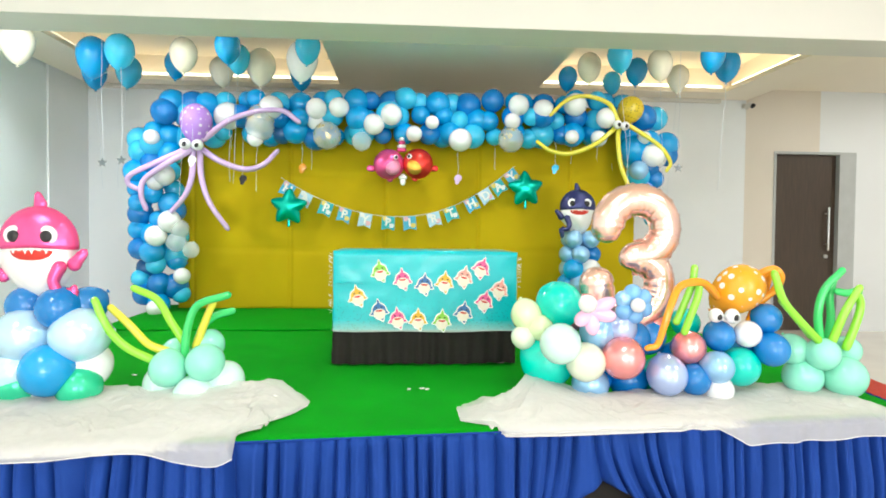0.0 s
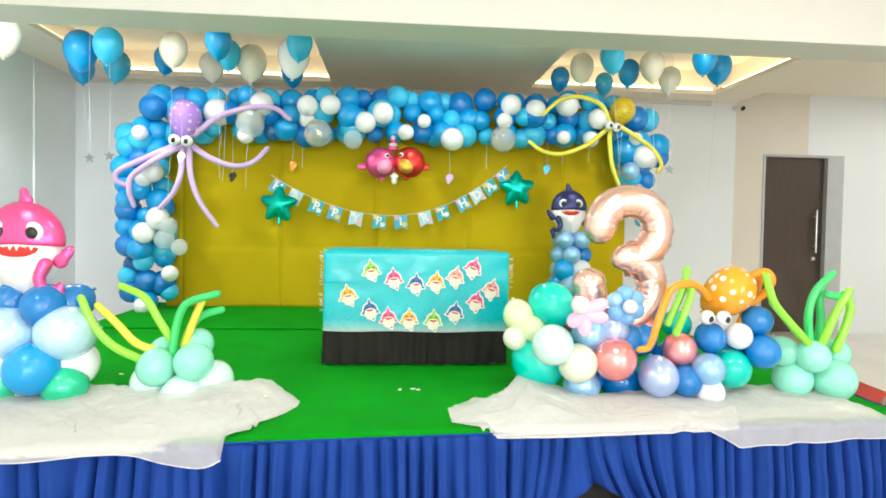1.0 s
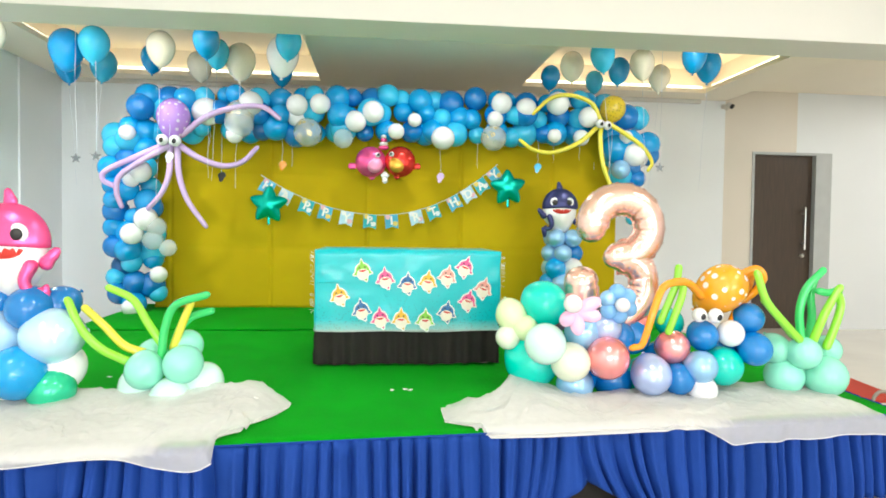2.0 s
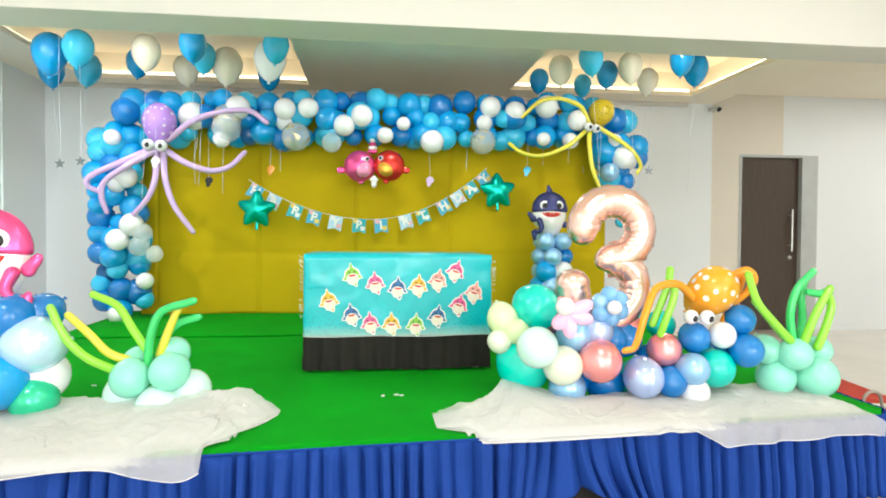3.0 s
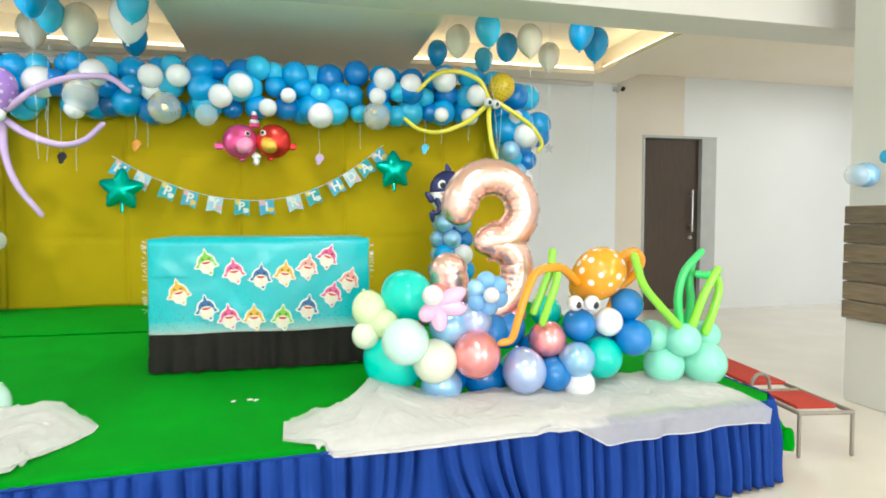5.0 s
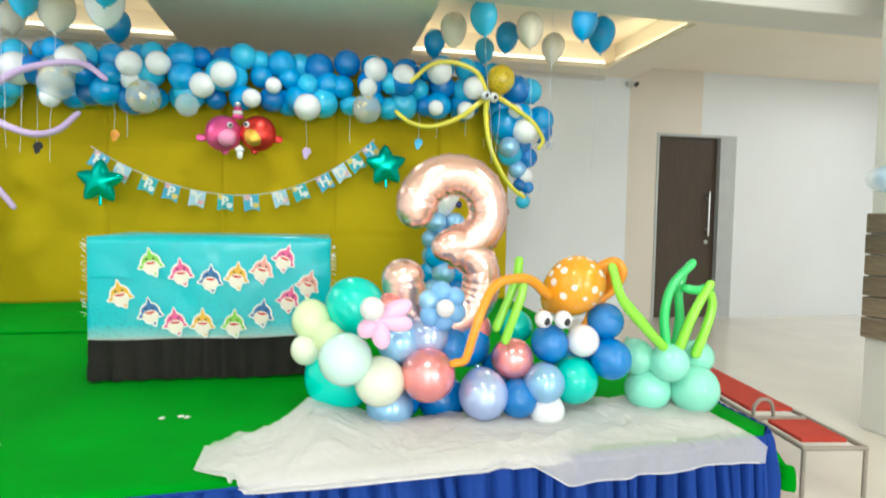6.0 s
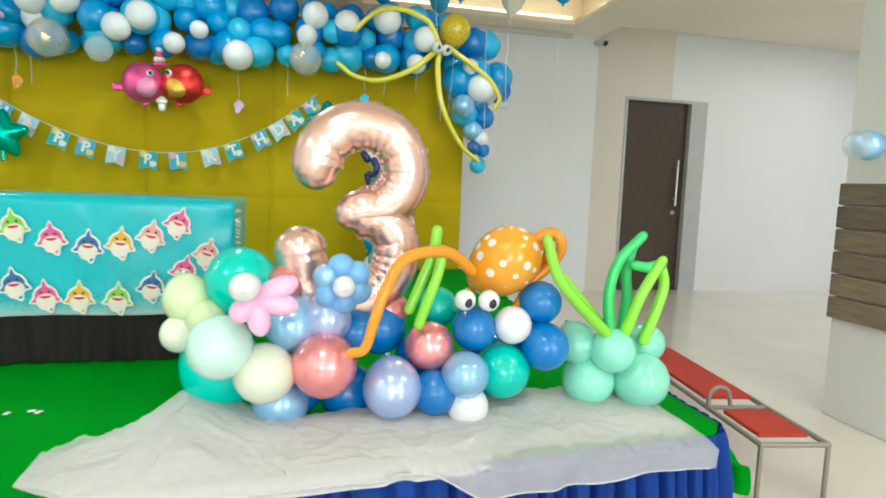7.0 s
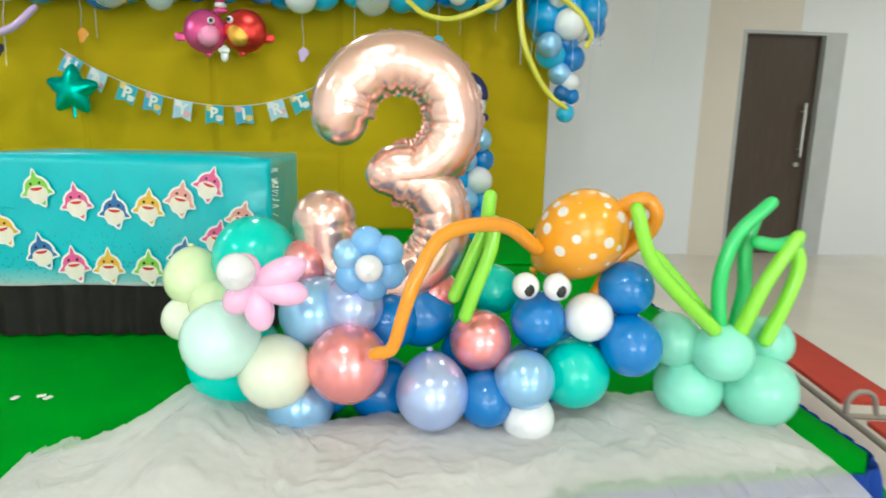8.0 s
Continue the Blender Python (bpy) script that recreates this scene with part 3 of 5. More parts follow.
# mustard backdrop curtain
verts, faces = [], []
nx, nz = 420, 70
CX0, CX1, CZ0, CZ1, CY = -1.695, 2.96, 0.432, 2.52, 7.04
for j in range(nz + 1):
    for i in range(nx + 1):
        u, v = i / nx, j / nz
        x = CX0 + (CX1 - CX0) * u
        y = CY + 0.012 * math.sin(x * 7 + 0.8 * math.sin(x * 3.1)) + 0.012 * noise.noise((x * 1.7, 0, v * 1.5)) + 0.016 * math.exp(-(((x * 1.05 + 0.12) % 1 - 0.5) / 0.014) ** 2)
        y += 0.009 * math.exp(-((v - 0.29 - 0.004 * math.sin(x * 3)) / 0.011) ** 2) + 0.009 * math.exp(-((v - 0.64 - 0.004 * math.sin(x * 2)) / 0.011) ** 2)
        verts.append((x, y, CZ0 + (CZ1 - CZ0) * v + 0.01 * noise.noise((x * 2, 5, 0)) * (1 - v)))
for j in range(nz):
    for i in range(nx):
        a = j * (nx + 1) + i
        faces.append((a, a + 1, a + nx + 2, a + nx + 1))
backdrop = thing("backdrop_curtain", (0.6, CY, stage_z(CY)), "mustard yellow fabric backdrop hung on a frame on the stage", "curtain")
c = part("curtain", mesh("curtain", verts, faces, CURTAIN), backdrop)
s = c.modifiers.new("thick", "SOLIDIFY")
s.thickness = 0.004
for px in (CX0 + 0.02, CX1 - 0.02):
    part("pole", tube("pole", [(px, CY + 0.06, stage_z(CY) + 0.02), (px, CY + 0.06, 1.5), (px, CY + 0.06, CZ1)], 0.018, RAIL), backdrop)
part("crossbar", tube("crossbar", [(CX0, CY + 0.05, CZ1), (0.6, CY + 0.05, CZ1), (CX1, CY + 0.05, CZ1)], 0.018, RAIL, side=Vector((0, 0, 1))), backdrop)


# ---- balloon garland round the backdrop ----
garland = thing("balloon_garland", (0.6, 6.68, stage_z(6.68)), "arch of blue, sky and white balloons round the backdrop", "balloon garland")
MIX = ["azure"] * 12 + ["royal"] * 6 + ["sky"] * 9 + ["navy"] * 1 + ["white"] * 1
rng = random.Random(11)


def garland_run(points, width, rmin, rmax, step, mixed):
    path = smooth_path(points, 40)
    run, last, k = 0.0, path[0], 0
    for p in path:
        run += (p - last).length
        last = p
        while run > k * step:
            for layer in range(3):
                r = rng.uniform(rmin, rmax)
                off = (layer - 1) * width + rng.uniform(-0.03, 0.03)
                d = Vector((0, 0, 1)) if mixed == "top" else Vector((1, 0, 0))
                along = Vector((1, 0, 0)) if mixed == "top" else Vector((0, 0, 1))
                q = p + d * off + along * rng.uniform(-0.06, 0.06)
                yy = 6.83 + rng.uniform(-0.09, 0.05) - (0.06 if layer == 1 else 0.0)
                balloon(garland, rng.choice(MIX), q.x, yy, q.z, r, (rng.uniform(1.2, 2.4), rng.uniform(-0.7, 0.7), rng.uniform(-0.7, 0.7)))
            k += 1


garland_run([(-1.777, 6.83, 0.53), (-1.8, 6.83, 1.15), (-1.82, 6.83, 1.72), (-1.802, 6.83, 2.187)], 0.155, 0.088, 0.129, 0.16, "side")
garland_run([(-1.679, 6.83, 2.291), (-0.54, 6.83, 2.31), (0.798, 6.83, 2.336), (2.035, 6.83, 2.342), (2.805, 6.83, 2.378)], 0.155, 0.088, 0.134, 0.17, "top")
garland_run([(2.919, 6.83, 2.338), (3.02, 6.83, 2.06), (3.098, 6.83, 1.825)], 0.155, 0.098, 0.134, 0.185, "side")
for colour, gx, gz, gr in (("azure", 2.821, 2.058, 0.145), ("white", 3.037, 1.987, 0.119), ("royal", 3.04, 1.77, 0.094), ("sky_pearl", 2.95, 1.663, 0.085), ("white", 3.03, 1.6, 0.07),
                           ("navy", 2.975, 1.521, 0.06), ("royal", 3.05, 1.5, 0.06), ("sky", 3.01, 1.372, 0.068), ("sky", 2.878, 1.803, 0.115), ("royal", 2.98, 1.88, 0.1)):
    balloon(garland, colour, gx, 6.74, gz, gr)
for bx, bz, br in ((-0.185, 2.122, 0.134), (1.573, 2.12, 0.124), (-0.8, 2.272, 0.134)):
    conf = balloon(garland, "clear", bx, 6.65, bz, br, label="clear balloon with gold confetti inside")
    flakes = bmesh.new()
    fr = random.Random(int(bx * 100) + 400)
    for _ in range(110):
        v = Vector((fr.gauss(0, 1), fr.gauss(0, 1), fr.gauss(0, 1))).normalized() * 0.985
        mt = Matrix.Translation(v) @ v.to_track_quat("Z", "Y").to_matrix().to_4x4() @ Matrix.Scale(0.13, 4)
        bmesh.ops.create_grid(flakes, x_segments=1, y_segments=1, size=fr.uniform(0.5, 1.0), matrix=mt)
    f = new("confetti", from_bm("confetti", flakes, GOLD))
    f.parent = conf
    tagged(f, "gold foil confetti flakes")
balloon(garland, "white", *(-0.702, 6.630, 2.371), 0.111)
balloon(garland, "white", *(-0.073, 6.630, 2.387), 0.094)
balloon(garland, "white", *(-0.283, 6.630, 2.371), 0.099)
balloon(garland, "white", *(0.257, 6.630, 2.235), 0.099)
balloon(garland, "white", *(0.416, 6.630, 2.330), 0.105)
balloon(garland, "white", *(0.638, 6.630, 2.154), 0.077)
balloon(garland, "white", *(0.809, 6.630, 2.266), 0.066)
balloon(garland, "clear", *(0.142, 6.630, 2.073), 0.094)
balloon(garland, "white", *(1.082, 6.630, 2.104), 0.111)
balloon(garland, "white", *(1.582, 6.630, 2.294), 0.077)
balloon(garland, "white", *(1.641, 6.630, 2.447), 0.099)
balloon(garland, "white", *(1.884, 6.630, 2.409), 0.099)
balloon(garland, "white", *(2.193, 6.630, 2.466), 0.111)
balloon(garland, "white", *(2.503, 6.630, 2.344), 0.099)
balloon(garland, "white", *(2.166, 6.630, 2.156), 0.066)
balloon(garland, "white", *(2.434, 6.630, 2.145), 0.077)
balloon(garland, "white", *(2.979, 6.630, 1.997), 0.117)
balloon(garland, "sky_pearl", *(2.834, 6.630, 1.846), 0.094)
balloon(garland, "white", *(-1.791, 6.630, 2.073), 0.072)
balloon(garland, "white", *(-1.679, 6.630, 1.720), 0.099)
balloon(garland, "white", *(-1.756, 6.630, 1.656), 0.077)
balloon(garland, "white", *(-1.628, 6.630, 1.291), 0.105)
balloon(garland, "white", *(-1.752, 6.630, 1.158), 0.099)
balloon(garland, "clear", *(-1.537, 6.630, 1.223), 0.089)
balloon(garland, "clear", *(-1.568, 6.630, 1.102), 0.094)
balloon(garland, "clear", *(-1.434, 6.630, 1.029), 0.077)
balloon(garland, "white", *(-1.516, 6.630, 0.786), 0.077)
balloon(garland, "white", *(-1.763, 6.630, 0.483), 0.077)
balloon(garland, "clear", *(-0.805, 6.630, 2.184), 0.133)
balloon(garland, "white", *(-0.847, 6.630, 2.078), 0.077)
balloon(garland, "white", *(2.885, 6.630, 2.160), 0.066)


def ribbon(name, parent, x, y, z0, z1, seed=0):
    r = random.Random(seed)
    pts = [(x + r.uniform(-0.006, 0.006), y + r.uniform(-0.006, 0.006), z0 + (z1 - z0) * k / 5) for k in range(6)]
    return part(name, tube(name, pts, 0.0017, RIBBON, 5, 3), parent)


# balloon octopuses made of a round head, two eyes and long arms
EYE_BALL = lathe("eyeball", [(max(0.001, math.sin(a)), math.cos(a)) for a in (math.pi * k / 12 for k in range(13))], LATEX["white"])
PUPIL = lathe("pupil", [(0.001, 0.25), (0.7, 0.15), (1.0, 0.0), (0.7, -0.1), (0.001, -0.12)], INK)


def eye(parent, x, y, z, r):
    e = part("eye", EYE_BALL, parent, (x, y, z), size=r)
    p = new("pupil", PUPIL)
    p.parent = e
    p.location, p.scale, p.rotation_euler = (0.08, -0.93, -0.12), (0.38, 0.46, 0.38), (math.pi / 2, 0, 0)


def arm(parent, points, r, colour):
    return part("arm", tube("arm", points, r, LATEX[colour], 10, 8, lambda s: 1.0 - 0.25 * s), parent)


purple = thing("octopus_balloon", (-1.369, 6.570, 2.031), "lilac balloon octopus with a dotted head on the garland", "balloon octopus", "balloon octopuses")
part("head", BALLOON_LONG["lilac_dots"], purple, (-1.368, 6.570, 2.213), turn=(0.1, 0, 0), size=0.145)
eye(purple, *(-1.438, 6.490, 1.997), 0.052)
eye(purple, *(-1.328, 6.490, 1.990), 0.052)
arm(purple, [(-1.292, 6.570, 2.059), (-1.069, 6.550, 2.226), (-0.808, 6.530, 2.312), (-0.578, 6.530, 2.323), (-0.438, 6.550, 2.232)], 0.03, "lilac")
arm(purple, [(-1.328, 6.570, 1.970), (-1.135, 6.520, 1.849), (-0.920, 6.510, 1.780), (-0.752, 6.510, 1.819), (-0.636, 6.570, 1.953)], 0.03, "lilac")
arm(purple, [(-1.333, 6.570, 1.954), (-1.305, 6.530, 1.691), (-1.229, 6.530, 1.460), (-1.081, 6.550, 1.239)], 0.03, "lilac")
arm(purple, [(-1.395, 6.570, 1.953), (-1.391, 6.530, 1.716), (-1.452, 6.530, 1.535), (-1.582, 6.570, 1.394)], 0.03, "lilac")
arm(purple, [(-1.428, 6.550, 1.965), (-1.659, 6.510, 1.848), (-1.924, 6.510, 1.715), (-1.953, 6.530, 1.628), (-1.869, 6.570, 1.581)], 0.03, "lilac")
arm(purple, [(-1.412, 6.530, 1.943), (-1.627, 6.490, 1.800), (-1.801, 6.490, 1.664), (-1.830, 6.500, 1.526), (-1.803, 6.530, 1.410)], 0.03, "lilac")

golden = thing("octopus_balloon", (2.642, 6.590, 2.274), "yellow balloon octopus with a gold dotted head on the garland", "balloon octopus", "balloon octopuses")
part("head", BALLOON["gold_dots"], golden, (2.735, 6.610, 2.433), turn=(0.1, 0.3, 0), size=0.125)
eye(golden, *(2.574, 6.510, 2.264), 0.043)
eye(golden, *(2.646, 6.510, 2.250), 0.043)
arm(golden, [(2.600, 6.570, 2.303), (2.501, 6.550, 2.464), (2.284, 6.530, 2.529), (2.093, 6.530, 2.492), (1.941, 6.570, 2.356)], 0.024, "yellow")
arm(golden, [(2.579, 6.570, 2.248), (2.375, 6.530, 2.081), (2.127, 6.520, 1.982), (1.938, 6.530, 2.002), (1.820, 6.570, 2.091)], 0.024, "yellow")
arm(golden, [(2.608, 6.570, 2.227), (2.586, 6.530, 2.118), (2.615, 6.510, 1.864), (2.723, 6.530, 1.638), (2.842, 6.550, 1.487), (2.966, 6.590, 1.410)], 0.024, "yellow")
arm(golden, [(2.679, 6.570, 2.282), (2.844, 6.530, 2.172), (3.014, 6.530, 2.056), (3.115, 6.550, 1.919), (3.092, 6.570, 1.845)], 0.024, "yellow")


# star foil balloons and the pair of foil fish
def star_r(a):
    k = ((a - math.pi / 2) / (2 * math.pi / 5)) % 1
    d = min(k, 1 - k) * 2
    return 1.0 / (1.0 + 0.76 * d ** 1.05) * (1 - 0.07 * math.exp(-(d / 0.1) ** 2))


STAR = puff("star", star_r, 0.4, FOIL_TEAL, 100, 12, core=0.62)
STAR_TAIL = tube("tail", [(0, 0, -0.45), (0, 0, -0.7), (0, 0, -0.92)], 0.07, FOIL_TEAL, 8, 4, None, 0.35)
for (sx, sy, sz), rot in (((-0.579, 6.870, 1.452), 0.052), ((1.767, 6.870, 1.663), -0.06)):
    st = thing("star_balloon", (sx, sy, sz), "shiny teal green foil star balloon beside the banner", "star balloon", "star balloons")
    part("star", STAR, st, (sx, sy, sz), turn=(0, rot, 0), size=0.2)
    part("tail", STAR_TAIL, st, (sx, sy, sz), size=0.2)

FOIL_GOLD = material("gold_foil", (0.85, 0.42, 0.06), 0.25, 0.6, 0.06, 6, 0.2, 20)
FOIL_SCALE = material("pink_scale_foil", (0.86, 0.3, 0.5), 0.3, 0.4, 0.3, 60, 0.3, 60)
FISH_BODY = lambda a: 1.0 + 0.06 * math.cos(a)
for colour, (fx, fy, fz), side, words in ((FOIL_PINK, (0.391, 6.750, 1.873), -1, "round pink foil fish balloon with scales"), (FOIL_RED, (0.671, 6.730, 1.881), 1, "round red foil fish balloon")):
    fish = thing("fish_balloon", (fx, fy, fz), words, "fish balloon", "fish balloons")
    part("body", puff("body", FISH_BODY, 0.62, colour, 40, 8), fish, (fx, fy, fz), size=0.148)
    part("tail", puff("tail", lambda a: 0.5 + 0.3 * abs(math.cos(a)), 0.16, colour, 24, 4), fish, (fx + side * 0.165, fy + 0.02, fz - 0.04), size=0.055)
    part("fin", puff("fin", lambda a: 0.6 + 0.3 * abs(math.sin(a)), 0.16, colour, 24, 4), fish, (fx - side * 0.02, fy + 0.02, fz - 0.13), size=0.045)
    part("patch", puff("patch", lambda a: 0.62 + 0.12 * math.cos(a - 0.8), 0.3, FOIL_GOLD if side > 0 else FOIL_SCALE, 32, 5), fish, (fx - side * 0.03, fy - 0.06, fz - 0.04), "golden belly patch" if side > 0 else "pale pink scale patch", size=0.13)
    part("eye", EYE_BALL, fish, (fx - side * 0.075, fy - 0.085, fz + 0.06), size=(0.024, 0.012, 0.024))
    part("pupil", PUPIL, fish, (fx - side * 0.08, fy - 0.1, fz + 0.06), turn=(math.pi / 2, 0, 0), size=0.015)
hx, hy, hz = (0.521, 6.720, 2.051)
crest = thing("foil_crest", (hx, hy, hz), "small pink and white striped foil crest above the fish balloons", "foil balloon")
for k in range(4):
    part("band", puff("band", lambda a: 1.0, 0.5, FOIL_PINK if k % 2 == 0 else FOIL_WHITE, 24, 5), crest, (hx, hy - 0.002 * k, hz - 0.04 + 0.034 * k), size=(0.05 - 0.008 * k, 0.05, 0.024))
tx, ty, tz = (0.535, 6.720, 1.724)
knot = thing("foil_knot", (tx, ty, tz), "white foil knot under the fish balloons", "foil knot")
part("strip", puff("strip", lambda a: 0.45 + 0.5 * abs(math.sin(a)) ** 3, 0.2, FOIL_WHITE, 28, 5), knot, (tx, ty, tz), size=0.06)
part("bow", puff("bow", lambda a: 0.3 + 0.6 * abs(math.cos(a)) ** 2, 0.2, FOIL_WHITE, 28, 5), knot, (tx, ty - 0.012, tz + 0.02), size=0.045)


# ---- birthday bunting ----
FLAG_TINTS = [material("flag_paper_" + n, c, 0.6, vary=0.1, scale=30) for n, c in (("aqua", (0.08, 0.42, 0.62)), ("pale", (0.45, 0.66, 0.78)), ("teal", (0.04, 0.42, 0.48)))]
BLOB = [material("flag_print_" + n, c, 0.6) for n, c in (("yellow", (0.8, 0.6, 0.15)), ("pink", (0.8, 0.45, 0.5)), ("white", (0.8, 0.8, 0.8)))]


def letter_mesh(ch, mat):
    cu = bpy.data.curves.new("letter", "FONT")
    cu.body, cu.size, cu.align_x, cu.align_y, cu.extrude, cu.offset = ch, 0.115, "CENTER", "CENTER", 0.0012, 0.004
    ob = bpy.data.objects.new("letter", cu)
    scene.collection.objects.link(ob)
    dg = bpy.context.evaluated_depsgraph_get()
    me = bpy.data.meshes.new_from_object(ob.evaluated_get(dg))
    bpy.data.objects.remove(ob)
    me.materials.clear()
    me.materials.append(mat)
    return me


bunting = thing("birthday_bunting", (0.545, 6.930, 1.478), "hanging blue paper birthday bunting with white letters", "bunting")
WORDS = "HAPPYBIRTHDAY"
BX = (-0.569, -0.404, -0.203, -0.027, 0.174, 0.396, 0.602, 0.835, 1.000, 1.201, 1.340, 1.464, 1.598)


def line_z(x):
    u = (x - 0.494) / 1.115
    return 1.37 + (0.345 if u < 0 else 0.478) * abs(u) ** 2.0


pts = [(-0.663 + 2.33 * k / 24, 6.93, line_z(-0.663 + 2.33 * k / 24)) for k in range(25)]
part("string", tube("string", pts, 0.003, RIBBON, 5, 2, side=Vector((0, 1, 0))), bunting)
FLAG = [(-0.064, 0.0), (0.064, 0.0), (0.065, -0.14), (0.0, -0.12), (-0.065, -0.14)]
FLAG_MESH = [card("flag", FLAG, 0.002, m) for m in FLAG_TINTS]
DOT = [card("print", [(math.cos(k * 0.63) * (1 + 0.3 * math.sin(k * 2.1)), math.sin(k * 0.63)) for k in range(10)], 0.03, m) for m in BLOB]
for k, (ch, fx) in enumerate(zip(WORDS, BX)):
    tilt = -math.atan((line_z(fx + 0.03) - line_z(fx - 0.03)) / 0.06)
    fl = part("flag", FLAG_MESH[k % 3], bunting, (fx, 6.92 - 0.004 * (k % 2), line_z(fx)), turn=(0.06, tilt, 0.05 * (-1) ** k))
    lt = new("letter", letter_mesh(ch, WHITE_PAPER))
    lt.parent = fl
    lt.location, lt.rotation_euler = (0, -0.003, -0.062), (math.pi / 2, 0, 0)
    for j in range(2):
        d = new("print", DOT[(k + j) % 3])
        d.parent = fl
        d.location, d.scale = (0.034 - 0.07 * j, -0.0015, -0.092 + 0.07 * j), (0.027, 0.03, 0.024)


# ---- cake table ----
TX0, TX1, TY0, TY1, TZ0, TZ1, TZM = 0.116, 1.236, 4.495, 5.2, stage_z(4.5), 1.099, 0.613
table = thing("cake_table", (0.66, 4.85, TZ0), "low table under a turquoise plastic cover with a black skirt", "table")
part("tabletop", box("tabletop", TX0 + 0.03, TX1 - 0.03, TY0 + 0.03, TY1 - 0.03, TZ1 - 0.04, TZ1 - 0.012, DOOR_WOOD), table)
for lx in (TX0 + 0.08, TX1 - 0.08):
    for ly in (TY0 + 0.08, TY1 - 0.08):
        part("leg", box("leg", lx - 0.02, lx + 0.02, ly - 0.02, ly + 0.02, stage_z(ly) + 0.0, TZ1 - 0.04, RAIL), table)


def wrap(name, z0, z1, out, pleat, mat, closed_top):
    """A cloth wrapped round the table, with creases or pleats that deepen downwards."""
    c, verts, faces = 0.05, [], []
    loop = []
    for x0, y0, x1, y1 in ((TX0, TY0, TX1, TY0), (TX1, TY0, TX1, TY1), (TX1, TY1, TX0, TY1), (TX0, TY1, TX0, TY0)):
        m = 110 if abs(x1 - x0) > abs(y1 - y0) else 56
        dx, dy = (x1 - x0), (y1 - y0)
        ln = math.hypot(dx, dy)
        for k in range(m):
            loop.append((x0 + dx * k / m, y0 + dy * k / m, dy / ln, -dx / ln, min(k / m, 1 - k / m) * ln))
    rows = 16
    for j in range(rows):
        v = j / (rows - 1)
        for k, (x, y, nx, ny, e) in enumerate(loop):
            s = k * 0.0105
            o = out * (1 - math.exp(-e / 0.04) * 0.6) + pleat * v ** 0.6 * (math.sin(s * 62 + 2.5 * noise.noise((s * 3, 0, z0))) + 0.8 * noise.noise((s * 9, v, 1)))
            o += 0.006 * noise.noise((s * 4, v * 4, 5)) + 0.003 * noise.noise((s * 11, v * 7, 3))
            hem = 0.02 * noise.noise((s * 2.2, 0, 8)) * v
            verts.append((x + nx * o, y + ny * o, z1 + (z0 - z1) * v + hem))
    m = len(loop)
    for j in range(rows - 1):
        for k in range(m):
            k2 = (k + 1) % m
            faces.append((j * m + k, (j + 1) * m + k, (j + 1) * m + k2, j * m + k2))
    if closed_top:
        faces.append(tuple(range(m)))
    return mesh(name, verts, faces, mat)


part("skirt", wrap("skirt", TZ0 + 0.012, TZM + 0.06, -0.006, 0.012, BLACK_CLOTH, False), table, label="gathered black cloth skirt")
part("cover", wrap("cover", TZM, TZ1, 0.006, 0.0, CYAN_CLOTH, True), table, label="shiny turquoise plastic cover with silver specks")
part("hem_band", wrap("hem_band", TZM - 0.002, TZM + 0.006, 0.010, 0.001, NET_SHEER, False), table, label="pale net band along the cover's hem")
STRIP = box("fringe_strip", 0, 0.024, -0.0008, 0.0008, -0.001, 0.001, WHITE_PAPER)
fr = random.Random(5)
for side_x, way in ((TX0 - 0.008, math.pi), (TX1 + 0.008, 0.0)):
    for k in range(26):
        part("fringe_strip", STRIP, table, (side_x, TY0 + fr.uniform(0.0, 0.02), fr.uniform(TZM + 0.1, TZ1 - 0.02)), turn=(0, fr.uniform(-0.7, 0.7), way + fr.uniform(-0.4, 0.4)))
for fz, fw in ((0.905, 0.17), (0.9, 0.1)):
    fx0 = TX0 + 0.02 if fw > 0.12 else TX1 - 0.14
    part("crease", tube("crease", [(fx0, TY0 - 0.012, fz), (fx0 + fw / 2, TY0 - 0.013, fz + 0.003), (fx0 + fw, TY0 - 0.012, fz - 0.002)], 0.003, CYAN_CLOTH, 6, 4, side=Vector((0, 0, 1))), table)

# little paper sea creature cutouts stuck to the cover
CUT = {n: material("cutout_" + n, c, 0.5, vary=0.05, scale=40) for n, c in (("pink", (0.78, 0.1, 0.3)), ("blue", (0.03, 0.15, 0.4)), ("yellow", (0.8, 0.45, 0.03)), ("green", (0.25, 0.6, 0.06)), ("salmon", (0.82, 0.35, 0.3)))}
BELLY = material("cutout_belly", (0.85, 0.77, 0.66), 0.5, vary=0.05, scale=40)


def loop_pts(fn, n=36):
    return [(fn(2 * math.pi * k / n) * math.cos(2 * math.pi * k / n), fn(2 * math.pi * k / n) * math.sin(2 * math.pi * k / n)) for k in range(n)]


def bump_at(a, c, w):
    d = (a - c + math.pi) % (2 * math.pi) - math.pi
    return math.exp(-(d / w) ** 2)


